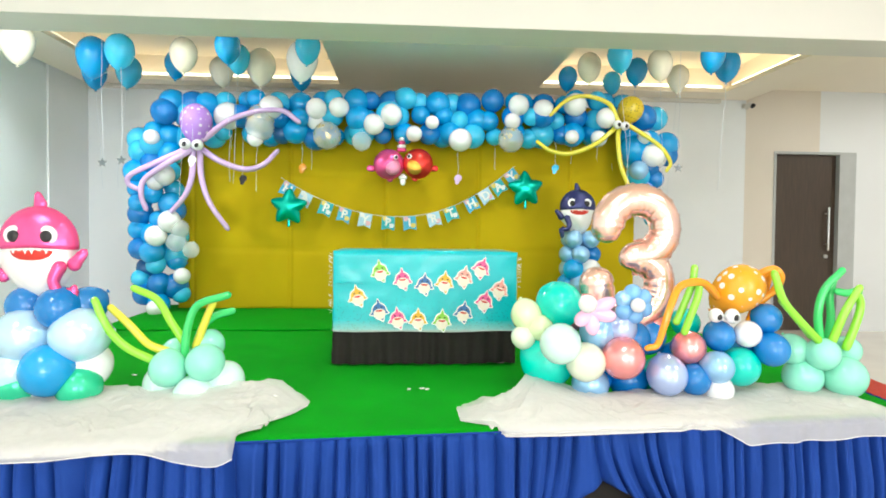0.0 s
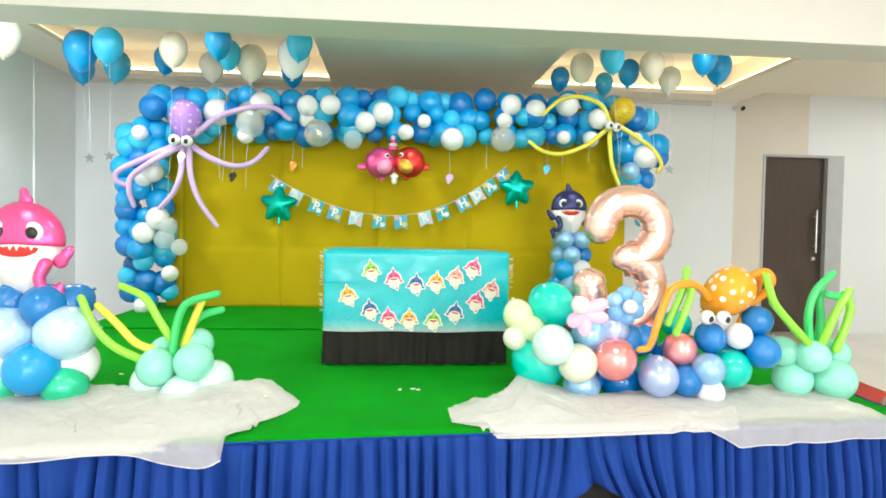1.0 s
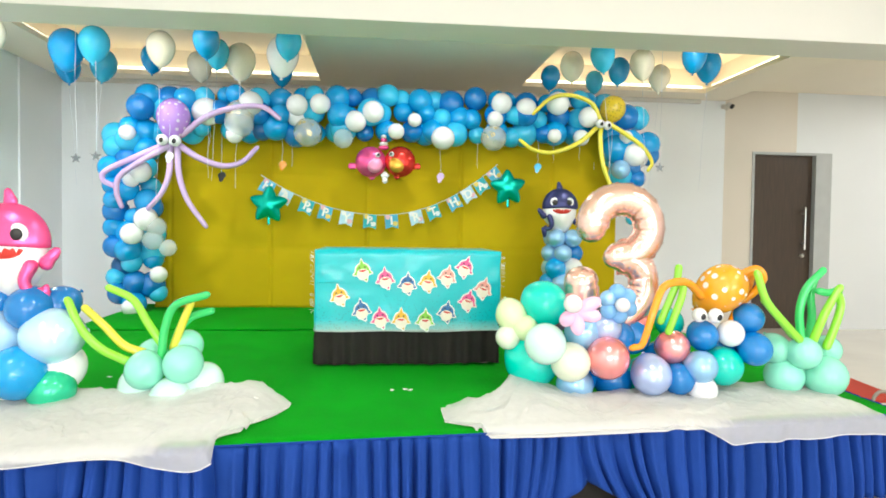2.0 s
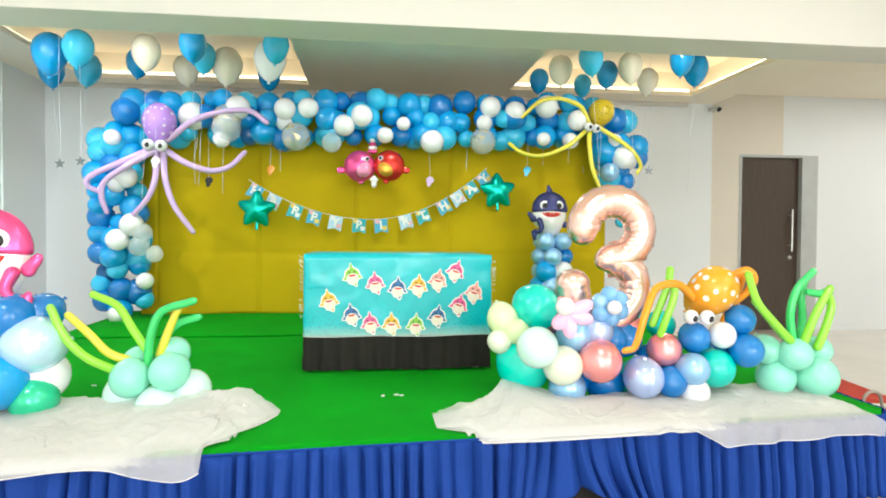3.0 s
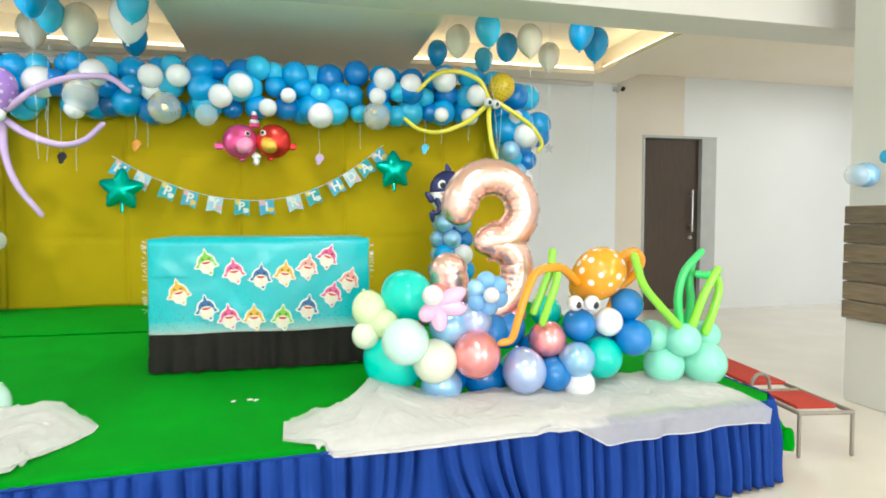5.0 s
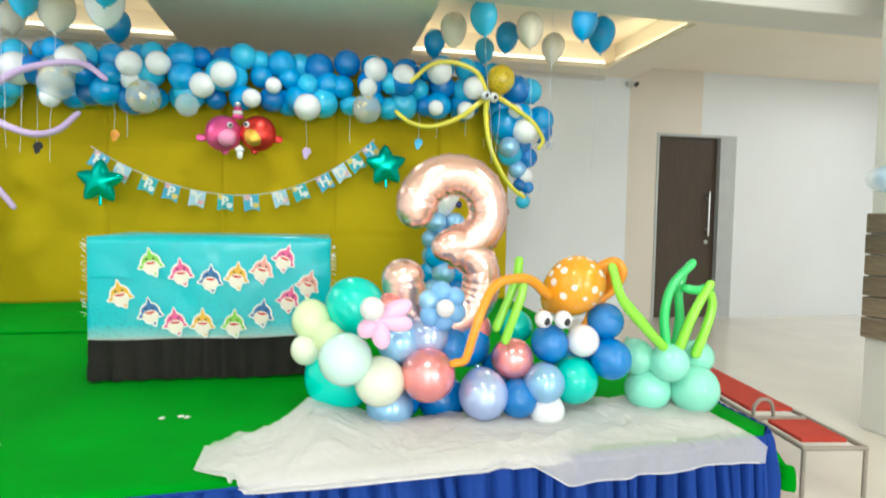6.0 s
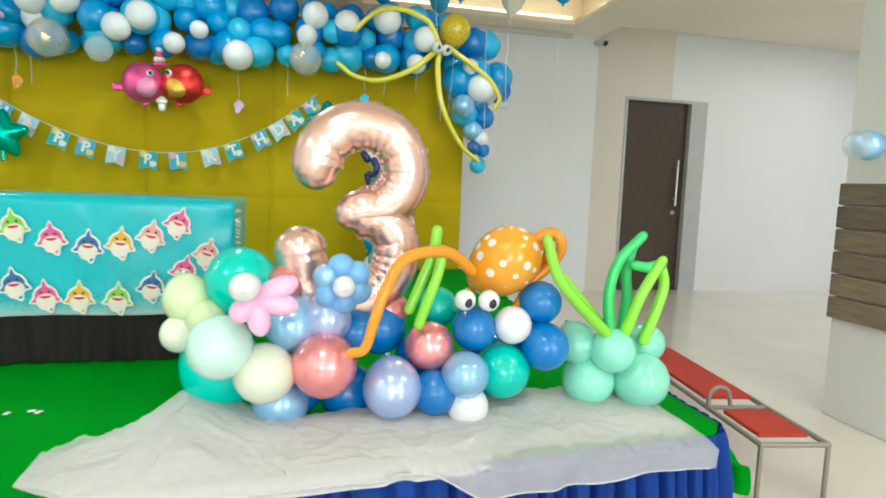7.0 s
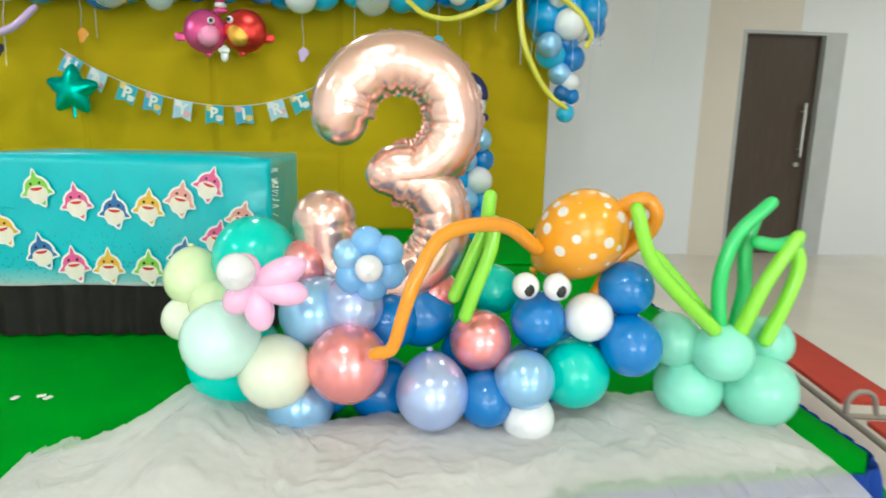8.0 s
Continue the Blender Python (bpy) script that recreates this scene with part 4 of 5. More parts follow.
CARD_SHAPE = loop_pts(lambda a: 0.052 + 0.03 * bump_at(a, math.pi / 2, 0.16) + 0.022 * bump_at(a, 3.5, 0.2) + 0.02 * bump_at(a, -0.4, 0.2) + 0.03 * bump_at(a, -1.35, 0.25) + 0.012 * bump_at(a, -1.9, 0.3), 60)
BODY_SHAPE = loop_pts(lambda a: 0.043 + 0.03 * bump_at(a, math.pi / 2, 0.13) + 0.022 * bump_at(a, 3.5, 0.15) + 0.02 * bump_at(a, -0.4, 0.15) + 0.029 * bump_at(a, -1.35, 0.2), 60)
BELLY_SHAPE = [(x * 0.9, z * 0.7 - 0.02) for x, z in loop_pts(lambda a: 0.044 + 0.014 * bump_at(a, -1.4, 0.4))]
SMILE = [(0.024 * math.cos(a), -0.012 * math.sin(a)) for a in (math.pi * k / 8 for k in range(9))]
CARD_ME = card("backing", CARD_SHAPE, 0.002, WHITE_PAPER)
BODY_ME = {n: card("body", BODY_SHAPE, 0.001, m) for n, m in CUT.items()}
BELLY_ME, SMILE_ME = card("belly", BELLY_SHAPE, 0.001, BELLY), card("mouth", SMILE, 0.001, MOUTH)


def cutout(colour, x, z, tilt):
    y = TY0 - 0.017
    c = thing("fish_cutout", (x, y, z), colour + " paper fish cutout with a white border on the table cover", "paper cutout", "cutouts on the table cover")
    c.rotation_euler, c.scale = (0, tilt, 0), (0.92, 1, 0.92)
    for name, me, dy, dz in (("backing", CARD_ME, 0, 0), ("body", BODY_ME[colour], -0.0012, 0), ("belly", BELLY_ME, -0.0024, 0), ("mouth", SMILE_ME, -0.0036, 0.002)):
        o = new(name, me)
        o.parent = c
        o.location = (0, dy, dz)
    for ex in (-0.017, 0.017):
        e = new("eye", PUPIL)
        e.parent = c
        e.location, e.scale, e.rotation_euler = (ex, -0.0036, 0.02), (0.0055, 0.0055, 0.003), (math.pi / 2, 0, 0)
    return c


cutout("green", 0.398, 0.979, -0.15)
cutout("pink", 0.534, 0.931, -0.10)
cutout("blue", 0.668, 0.901, 0.05)
cutout("yellow", 0.791, 0.914, 0.10)
cutout("salmon", 0.910, 0.946, 0.20)
cutout("pink", 1.017, 1.002, 0.35)
cutout("salmon", 1.131, 0.873, 0.30)
cutout("pink", 1.038, 0.798, 0.25)
cutout("blue", 0.909, 0.730, 0.15)
cutout("green", 0.777, 0.680, 0.05)
cutout("yellow", 0.631, 0.686, 0.00)
cutout("pink", 0.506, 0.692, -0.10)
cutout("blue", 0.394, 0.742, -0.15)
cutout("yellow", 0.262, 0.827, -0.20)


# ---- dark foil shark on its balloon column, behind the number ----
def shark(name_label, x, y, z, s, hood, group, flip=1):
    """A foil shark standing upright: white belly, coloured hood, fins, tail, eyes and mouth."""
    sh = thing("shark_balloon", (x, y, z - 0.95 * s), name_label, "shark balloon", group)
    P = lambda dx, dy, dz: (x + flip * dx * s, y + dy * s, z + dz * s)
    part("body", puff("body", lambda a: 0.7 + 0.2 * bump_at(a, -1.45, 0.5) + 0.05 * bump_at(a, 3.3, 0.6), 0.34, FOIL_WHITE), sh, P(0, 0, -0.2), "white foil belly", size=s)
    part("hood", puff("hood", lambda a: 0.76 if 0 <= a <= math.pi else 0.76 * min(1, 0.16 / max(0.16, abs(math.sin(a)))) + 0.0, 0.36, hood), sh, P(0, -0.03, 0.02), size=s)
    part("crest", puff("crest", lambda a: 0.13 + 0.14 * bump_at(a, 1.8, 0.5), 0.07, hood, 28, 5), sh, P(0.02, 0.0, 0.8), size=s)
    part("fin", puff("fin", lambda a: 0.13 + 0.2 * bump_at(a, 2.6, 0.5), 0.09, hood, 28, 5), sh, P(-0.66, -0.05, -0.6), size=s)
    part("fin", puff("fin", lambda a: 0.14 + 0.24 * bump_at(a, 0.9 if flip > 0 else 2.24, 0.5), 0.09, hood, 28, 5), sh, P(0.72, -0.12, -0.36), size=s)
    part("tail", tube("tail", [P(0.5, -0.24, -0.42), P(0.42, -0.3, -0.68), P(0.5, -0.28, -0.88), P(0.7, -0.2, -0.9)], 0.13 * s, hood, 10, 6, lambda q: 1 - 0.4 * q), sh)
    part("tail_fin", puff("tail_fin", lambda a: 0.12 + 0.18 * bump_at(a, -1.5, 0.5) + 0.1 * bump_at(a, 1.2, 0.5), 0.07, hood, 28, 5), sh, P(0.7, -0.2, -0.96), size=s)
    for ex in (-0.3, 0.3):
        part("eye", EYE_BALL, sh, P(ex, -0.3, 0.2), size=(0.2 * s, 0.06 * s, 0.19 * s))
        part("pupil", PUPIL, sh, P(ex + 0.01, -0.36, 0.18), turn=(math.pi / 2, 0, 0), size=0.115 * s)
    mouth = part("mouth", puff("mouth", lambda a: 0.4 if a > math.pi else 0.4 * min(1, 0.1 / max(0.1, math.sin(a))), 0.12, MOUTH, 36, 5), sh, P(0, -0.26, -0.1), size=(s, s, s * 0.62))
    tooth = card("tooth", [(-0.05, 0), (0.05, 0), (0, -0.1)], 0.02, WHITE_PAPER)
    for k in range(6):
        part("tooth", tooth, sh, P(-0.3 + 0.12 * k, -0.39 + 0.05 * abs(k - 2.5) / 2.5, -0.06), size=s)
    return sh


shark("navy and white foil shark balloon on a balloon column", *(2.221, 6.590, 1.465), 0.232, FOIL_NAVY, "shark balloons", -1)
column = thing("balloon_column", (2.2, 6.45, stage_z(6.45)), "column of blue and white balloons on the stage carpet", "balloon column", "balloon columns")
cr = random.Random(3)
cxx, cyy, czz = (2.259, 6.620, 1.165)
for k in range(6):
    zz = czz - 0.145 * k
    for j in range(4):
        a = math.pi / 4 + j * math.pi / 2 + (k % 2) * 0.6
        balloon(column, cr.choice(["azure", "royal", "royal", "azure", "sky_pearl", "white"]) if k else "sky_pearl", cxx + 0.115 * math.cos(a), cyy + 0.1 * math.sin(a), max(zz, stage_z(6.45) + 0.1), 0.088 + (0.015 if k > 1 else 0))


# ---- the balloon reef at the front of the stage ----
reef = thing("balloon_reef", (1.75, 3.6, stage_z(3.6)), "low bank of teal, blue, pearl and rose balloons on white net", "balloon display")
balloon(reef, "teal", 1.327, 3.791, 0.860, 0.117)
balloon(reef, "lemon", 1.158, 3.787, 0.805, 0.079)
balloon(reef, "ivory", 1.137, 3.760, 0.699, 0.061)
balloon(reef, "lemon", 1.218, 3.749, 0.749, 0.066)
balloon(reef, "mint_white", 1.279, 3.582, 0.699, 0.098)
balloon(reef, "teal", 1.265, 3.780, 0.576, 0.134)
balloon(reef, "ivory", 1.407, 3.599, 0.608, 0.095)
balloon(reef, "rose_chrome", 1.588, 3.601, 0.627, 0.105)
balloon(reef, "sky_pearl", 1.493, 3.688, 0.738, 0.092)
balloon(reef, "sky_pearl", 1.455, 3.680, 0.481, 0.092)
balloon(reef, "royal", 1.787, 3.803, 0.699, 0.097)
balloon(reef, "royal", 1.679, 3.766, 0.480, 0.098)
balloon(reef, "lilac_pearl", 1.808, 3.601, 0.541, 0.097)
balloon(reef, "rose_chrome", 1.941, 3.663, 0.664, 0.084)
balloon(reef, "teal", 2.007, 3.834, 0.761, 0.073)
balloon(reef, "royal", 2.096, 3.663, 0.721, 0.076)
balloon(reef, "white", 2.227, 3.638, 0.736, 0.066)
balloon(reef, "royal", 2.339, 3.672, 0.807, 0.076)
balloon(reef, "royal", 2.345, 3.622, 0.660, 0.083)
balloon(reef, "sky_pearl", 2.049, 3.584, 0.583, 0.079)
balloon(reef, "teal", 2.204, 3.661, 0.569, 0.098)
balloon(reef, "white", 2.065, 3.596, 0.470, 0.071)
balloon(reef, "royal", 1.954, 3.619, 0.517, 0.079)
for colour, bx, by, bz, br in (("royal", 1.694, 3.750, 0.697, 0.087), ("lilac_pearl", 1.597, 3.670, 0.760, 0.082), ("royal", 1.597, 3.750, 0.579, 0.097), ("royal", 1.937, 3.770, 0.579, 0.097), ("royal", 2.258, 3.770, 0.618, 0.097), ("rose_chrome", 1.461, 3.750, 0.854, 0.067), ("royal", 1.498, 3.770, 0.500, 0.098), ("teal", 1.846, 3.770, 0.500, 0.098), ("royal", 2.115, 3.770, 0.520, 0.098), ("rose_chrome", 1.418, 3.850, 0.801, 0.089), ("rose_chrome", 1.825, 3.810, 0.761, 0.068), ("lilac_pearl", 1.597, 3.790, 0.720, 0.079), ("azure", 2.195, 3.730, 0.601, 0.079)):
    balloon(reef, colour, bx, by, bz, br)

# blue flower and pink flower made of small balloons
flower = thing("balloon_flower", (1.620, 3.620, 0.864), "pale blue balloon flower with a white centre", "balloon flower", "balloon flowers")
fx, fy, fz = (1.643, 3.600, 0.884)
for k in range(6):
    a = math.pi / 2 + k * math.pi / 3 + 0.1
    part("petal", BALLOON["blue"] if k != 1 else BALLOON["sky_pearl"], flower, (fx + 0.057 * math.cos(a), fy + 0.02, fz + 0.057 * math.sin(a)), turn=(0, math.pi / 2 - a, 0), size=(0.042, 0.042, 0.04))
part("centre", BALLOON["white"], flower, (fx, fy - 0.035, fz), turn=(-1.57, 0, 0), size=0.035, label="white centre balloon")
pflower = thing("balloon_flower", (1.300, 3.500, 0.832), "pink balloon flower with a white centre", "balloon flower", "balloon flowers")
px0, py0, pz0 = (1.386, 3.470, 0.863)
for k, (a, ln) in enumerate(((0.45, 0.09), (-0.2, 0.085), (-1.4, 0.075), (-2.4, 0.06), (2.0, 0.055))):
    part("petal", BALLOON_LONG["pink"], pflower, (px0 + ln * 0.75 * math.cos(a), py0 + 0.01, pz0 + ln * 0.75 * math.sin(a)), turn=(0, math.pi / 2 - a, 0), size=(0.034, 0.034, ln * 0.62))
part("centre", BALLOON["white"], pflower, (1.360, 3.430, 0.906), turn=(-1.57, 0, 0), size=0.042, label="white centre balloon")

# rose gold number balloon
three = thing("number_balloon", (1.696, 3.790, 0.620), "large rose gold foil number three balloon with crinkled seams", "number balloon")
upper = [(1.566, 3.790, 1.252), (1.573, 3.790, 1.299), (1.613, 3.790, 1.356), (1.682, 3.790, 1.391), (1.763, 3.790, 1.388), (1.832, 3.790, 1.342), (1.864, 3.790, 1.261), (1.850, 3.790, 1.185), (1.790, 3.790, 1.123), (1.714, 3.790, 1.108)]
lower = [(1.711, 3.792, 1.093), (1.776, 3.792, 1.079), (1.828, 3.792, 1.030), (1.841, 3.792, 0.951), (1.811, 3.792, 0.869), (1.725, 3.792, 0.804), (1.608, 3.792, 0.807), (1.532, 3.792, 0.875), (1.515, 3.792, 0.974)]
part("upper_bow", tube("upper_bow", upper, 0.08, FOIL_ROSE, 26, 12, lambda s: 1.06 - 0.14 * s, 0.9, lumps=0.16), three)
part("lower_bow", tube("lower_bow", lower, 0.08, FOIL_ROSE, 26, 12, lambda s: 0.9 + 0.2 * s, 0.9, lumps=0.16), three)

prong = [(upper[-1][0] + 0.1, upper[-1][1] - 0.004, 1.1), (upper[-1][0] + 0.04, upper[-1][1] - 0.004, 1.1), (upper[-1][0] - 0.03, upper[-1][1] - 0.004, 1.1)]
part("prong", tube("prong", prong, 0.058, FOIL_ROSE, 26, 12, None, 0.95, lumps=0.1), three)


def seam(points, r, name="seam"):
    """The thin welded foil rim round the outline of a bow."""
    path = smooth_path(points, 8)
    verts, faces = [], []
    for i, p in enumerate(path):
        d = (path[min(i + 1, len(path) - 1)] - path[max(i - 1, 0)]).normalized()
        u = d.cross(Vector((0, 1, 0))).normalized()
        w = r + 0.004 * math.sin(i * 2.7) + 0.003 * math.sin(i * 1.3)
        verts += [p + u * w, p - u * w]
    for i in range(len(path) - 1):
        faces.append((2 * i, 2 * i + 1, 2 * i + 3, 2 * i + 2))
    ob = part(name, mesh(name, verts, faces, FOIL_ROSE), three)
    sd = ob.modifiers.new("thick", "SOLIDIFY")
    sd.thickness = 0.003


seam(upper, 0.084)
seam(lower, 0.08)

# orange octopus lying on the reef
orange = thing("octopus_balloon", (2.193, 3.710, 0.853), "orange balloon octopus with white dots lying on the reef", "balloon octopus", "balloon octopuses")
part("head", BALLOON_LONG["orange_dots"], orange, (2.219, 3.710, 0.953), turn=(0.5, 0.7, 0.2), size=(0.118, 0.118, 0.112))
eye(orange, *(2.043, 3.600, 0.832), 0.035)
eye(orange, *(2.125, 3.600, 0.829), 0.036)
arm(orange, [(2.083, 3.670, 0.918), (1.993, 3.610, 0.982), (1.900, 3.550, 0.996), (1.815, 3.510, 0.973), (1.760, 3.470, 0.895), (1.727, 3.460, 0.805), (1.701, 3.470, 0.715), (1.664, 3.480, 0.698)], 0.021, "orange")
arm(orange, [(2.284, 3.690, 1.010), (2.326, 3.650, 1.047), (2.371, 3.650, 1.051), (2.398, 3.650, 1.010), (2.386, 3.690, 0.943), (2.312, 3.710, 0.866), (2.253, 3.690, 0.778)], 0.021, "orange")
arm(orange, [(2.349, 3.750, 0.990), (2.380, 3.730, 1.025), (2.386, 3.750, 0.954), (2.343, 3.770, 0.875)], 0.019, "orange")
weed = thing("balloon_seaweed", (1.945, 3.610, 0.602), "two lime green modelling balloons standing in the reef", "balloon seaweed", "balloon seaweed")
part("frond", tube("frond", [(1.862, 3.630, 0.797), (1.898, 3.630, 0.882), (1.937, 3.630, 0.983), (1.947, 3.630, 1.058)], 0.018, LATEX["lime"]), weed)
part("frond", tube("frond", [(1.889, 3.600, 0.752), (1.910, 3.590, 0.822), (1.945, 3.590, 0.922), (1.958, 3.600, 0.996)], 0.018, LATEX["lime"]), weed)


def plant(name_label, x, y, base, fronds):
    p = thing("balloon_plant", (x, y, stage_z(y)), name_label, "balloon plant", "balloon plants")
    for colour, bx, by, bz, r in base:
        balloon(p, colour, bx, by, bz, r)
    for colour, pts in fronds:
        part("frond", tube("frond", pts, 0.021, LATEX[colour], 10, 8, lambda s: 1.0 - 0.15 * s), p)
    return p


BASE_R = (("mint", 2.606, 3.622, 0.639, 0.081),
          ("mint", 2.508, 3.704, 0.644, 0.075),
          ("mint", 2.784, 3.703, 0.639, 0.075),
          ("mint", 2.556, 3.697, 0.510, 0.097),
          ("mint", 2.740, 3.646, 0.517, 0.105))
plant("mint balloon plant with long green and lime fronds", 2.6, 3.57, BASE_R, (
    ("lime", [(2.561, 3.600, 0.712), (2.446, 3.570, 0.811), (2.349, 3.550, 0.911), (2.302, 3.550, 1.037)]),
    ("lime", [(2.576, 3.670, 0.722), (2.491, 3.670, 0.817), (2.418, 3.670, 0.895)]),
    ("green", [(2.592, 3.630, 0.713), (2.581, 3.630, 0.843), (2.613, 3.630, 0.960), (2.697, 3.630, 1.049)]),
    ("green", [(2.664, 3.670, 0.702), (2.676, 3.670, 0.815), (2.667, 3.670, 0.918), (2.684, 3.670, 1.001)]),
    ("lime", [(2.638, 3.600, 0.710), (2.673, 3.580, 0.834), (2.722, 3.580, 0.923), (2.751, 3.580, 0.967)]),
    ("green", [(2.760, 3.600, 0.953), (2.712, 3.600, 0.942), (2.661, 3.600, 0.949)]),
    ("lime", [(2.732, 3.630, 0.672), (2.770, 3.620, 0.788), (2.792, 3.620, 0.880), (2.772, 3.620, 0.950)])))
BASE_L = (("mint_white", *(-0.609, 3.760, 0.473), 0.096), ("mint_white", *(-0.444, 3.680, 0.425), 0.101), ("mint_white", *(-0.335, 3.780, 0.478), 0.101), ("mint", *(-0.568, 3.700, 0.562), 0.087),
          ("mint", *(-0.399, 3.700, 0.589), 0.089), ("mint", *(-0.421, 3.840, 0.650), 0.076), ("mint", *(-0.584, 3.840, 0.608), 0.071))
plant("pale mint balloon plant with green and yellow fronds", -0.5, 3.66, BASE_L, (
    ("lime", [(-0.651, 3.720, 0.602), (-0.745, 3.680, 0.666), (-0.820, 3.650, 0.763), (-0.875, 3.650, 0.888)]),
    ("yellow", [(-0.590, 3.760, 0.632), (-0.674, 3.740, 0.673), (-0.750, 3.720, 0.765), (-0.834, 3.720, 0.846)]),
    ("lime", [(-0.514, 3.780, 0.666), (-0.582, 3.780, 0.771), (-0.656, 3.800, 0.878), (-0.761, 3.800, 0.932)]),
    ("green", [(-0.507, 3.740, 0.613), (-0.491, 3.740, 0.749), (-0.443, 3.740, 0.859), (-0.306, 3.740, 0.907)]),
    ("yellow", [(-0.464, 3.780, 0.655), (-0.434, 3.780, 0.743), (-0.402, 3.780, 0.826), (-0.386, 3.780, 0.859)]),
    ("green", [(-0.482, 3.820, 0.639), (-0.447, 3.820, 0.737), (-0.393, 3.820, 0.793), (-0.306, 3.820, 0.821)])))

# pink shark on its balloon column
shark("pink and white foil shark balloon on a balloon column", *(-1.156, 3.720, 1.139), 0.2363, FOIL_PINK, "shark balloons")
col2 = thing("balloon_column", (-1.1, 3.65, stage_z(3.65)), "short column of blue, pearl, white and green balloons", "balloon column", "balloon columns")
for colour, (bx, by, bz), r in (("royal", (-1.213, 3.720, 0.856), 0.093), ("royal", (-1.043, 3.660, 0.852), 0.097), ("royal", (-0.969, 3.760, 0.851), 0.091), ("pearl", (-1.195, 3.660, 0.725), 0.127), ("pearl", (-0.951, 3.660, 0.730), 0.127),
                                ("pearl", (-1.230, 3.660, 0.566), 0.116), ("azure", (-1.058, 3.600, 0.579), 0.119), ("white", (-0.945, 3.720, 0.576), 0.111), ("emerald", (-1.212, 3.660, 0.428), 0.111), ("emerald", (-0.942, 3.640, 0.46), 0.1),
                                ("white", (-1.130, 3.700, 0.397), 0.111), ("royal", (-1.180, 3.850, 0.676), 0.122), ("azure", (-1.170, 3.880, 0.502), 0.122), ("royal", (-1.212, 3.840, 0.830), 0.091), ("emerald", (-1.168, 3.850, 0.383), 0.111)):
    balloon(col2, colour, bx, by, max(bz, stage_z(by) + r), r)


# ---- white net bunched along the stage front ----
def net(label, x0, x1, back, hang, seed, ridge, front, inset):
    """Crumpled net on the stage from back(x) to front(x) or the edge, heaped up by ridge(x), its sheer layer hanging over by hang(x)."""
    t = thing("net_cloth", ((x0 + x1) / 2, 3.35, stage_z(3.35)), label, "net cloth", "net cloths")
    nx, ny = 220, 60
    for layer, (mat, up, amp, hang_k) in enumerate(((NET, 0.008, 0.015, 0.0), (NET_SHEER, 0.027, 0.012, 1.0))):
        verts, faces, hem = [], [], []
        for i in range(nx + 1):
            x = x0 + (x1 - x0) * i / nx
            over = front(x) < edge_y(x)
            ye = max(edge_y(x) - 0.04, front(x)) + (inset(x) if layer == 0 else 0.0)
            over = over and not (layer == 0 and inset(x) > 0.03)
            yb = back(x) + 0.06 * noise.noise((x * 6 + seed, 1, layer)) + 0.03 * noise.noise((x * 17, seed, layer)) + 0.045 * abs(noise.noise((x * 31, seed, layer)))
            h = max(0.012, hang(x) * hang_k + 0.012 * noise.noise((x * 5, seed, 3))) if over else 0.0
            flat = max(0.03, yb - ye)
            span = flat + h
            taper = max(0.0, min(1.0, (x - x0) / 0.14, (x1 - x) / 0.14))
            for j in range(ny + 1):
                d = span * j / ny
                f = d / flat
                q = Vector((x * 3.2 + seed, d * 5.5, layer * 0.25))
                w = abs(noise.noise(q)) + 0.5 * abs(noise.noise(q * 2.3)) + 0.25 * abs(noise.noise(q * 5.1))
                w += 0.55 * (1 - abs(noise.noise((x * 4 + d * 7 + seed, d * 3 - x * 2, 1.5 + layer * 0.2)))) ** 6
                w += 0.4 * (1 - abs(noise.noise((x * 9 - d * 8 + seed, d * 9, 4.5 + layer * 0.2)))) ** 8
                w += 0.3 * (1 - abs(noise.noise((x * 5 + d * 34 + seed, d * 22 - x * 4, 7.5 + layer * 0.3)))) ** 5
                edge = min(1.0, max(0.0, (1 - f) / 0.2))
                yy, zz = yb - d, 0.0
                if f > 1:
                    yy = ye - 0.015 - 0.055 * min(1.0, h / 0.05) - 0.012 * math.sin(x * 26 + 3 * noise.noise((x * 4, seed, 0))) * (d - flat) / 0.1
                    zz = -(d - flat) - 0.012
                    w, edge = 0.0, 0.0
                xx = x + 0.05 * noise.noise((q.x * 1.3, q.y * 1.3, 8)) * taper
                rise = min(1.0, f / 0.14)
                mound = ridge(x) * rise * rise * (3 - 2 * rise) * max(0.0, 1 - f) ** 0.8
                ground = stage_z(max(yy, edge_y(x)))
                v = (xx, yy + 0.03 * noise.noise((q.x * 0.9, q.y, 4)) * edge, ground + up * min(1, taper + 0.2) + (amp * w * (0.25 + 0.75 * taper) + mound * taper) * (0.25 + 0.75 * edge) + zz)
                verts.append(v)
                if j == ny and over:
                    hem.append(v)
        for i in range(nx):
            for j in range(ny):
                a = i * (ny + 1) + j
                faces.append((a, a + ny + 1, a + ny + 2, a + 1))
        part("crumpled_layer" if layer == 0 else "sheer_layer", mesh("net", verts, faces, mat), t)
        if layer:
            part("hem", tube("hem", hem[::5], 0.0026, NET, 6, 3, side=Vector((0, 1, 0.3))), t, label="gathered white hem")
    return t


net("crumpled white net cloth hanging over the stage edge", -1.85, 0.09, lambda x: 3.83 + 0.05 * math.sin(x * 4) - 0.9 * max(0, x + 0.08),
    lambda x: 0.015 + 0.065 * bump_at(x, -0.22, 0.13) + 0.02 * bump_at(x, -0.9, 0.4), 1.7, lambda x: 0.05 + 0.03 * bump_at(x, -0.2, 0.15),
    lambda x: 2.9 if x < -0.13 else 3.19 + 1.9 * (x + 0.13) + 0.5 * max(0, x), lambda x: 0.07 * bump_at(x, -0.22, 0.12))


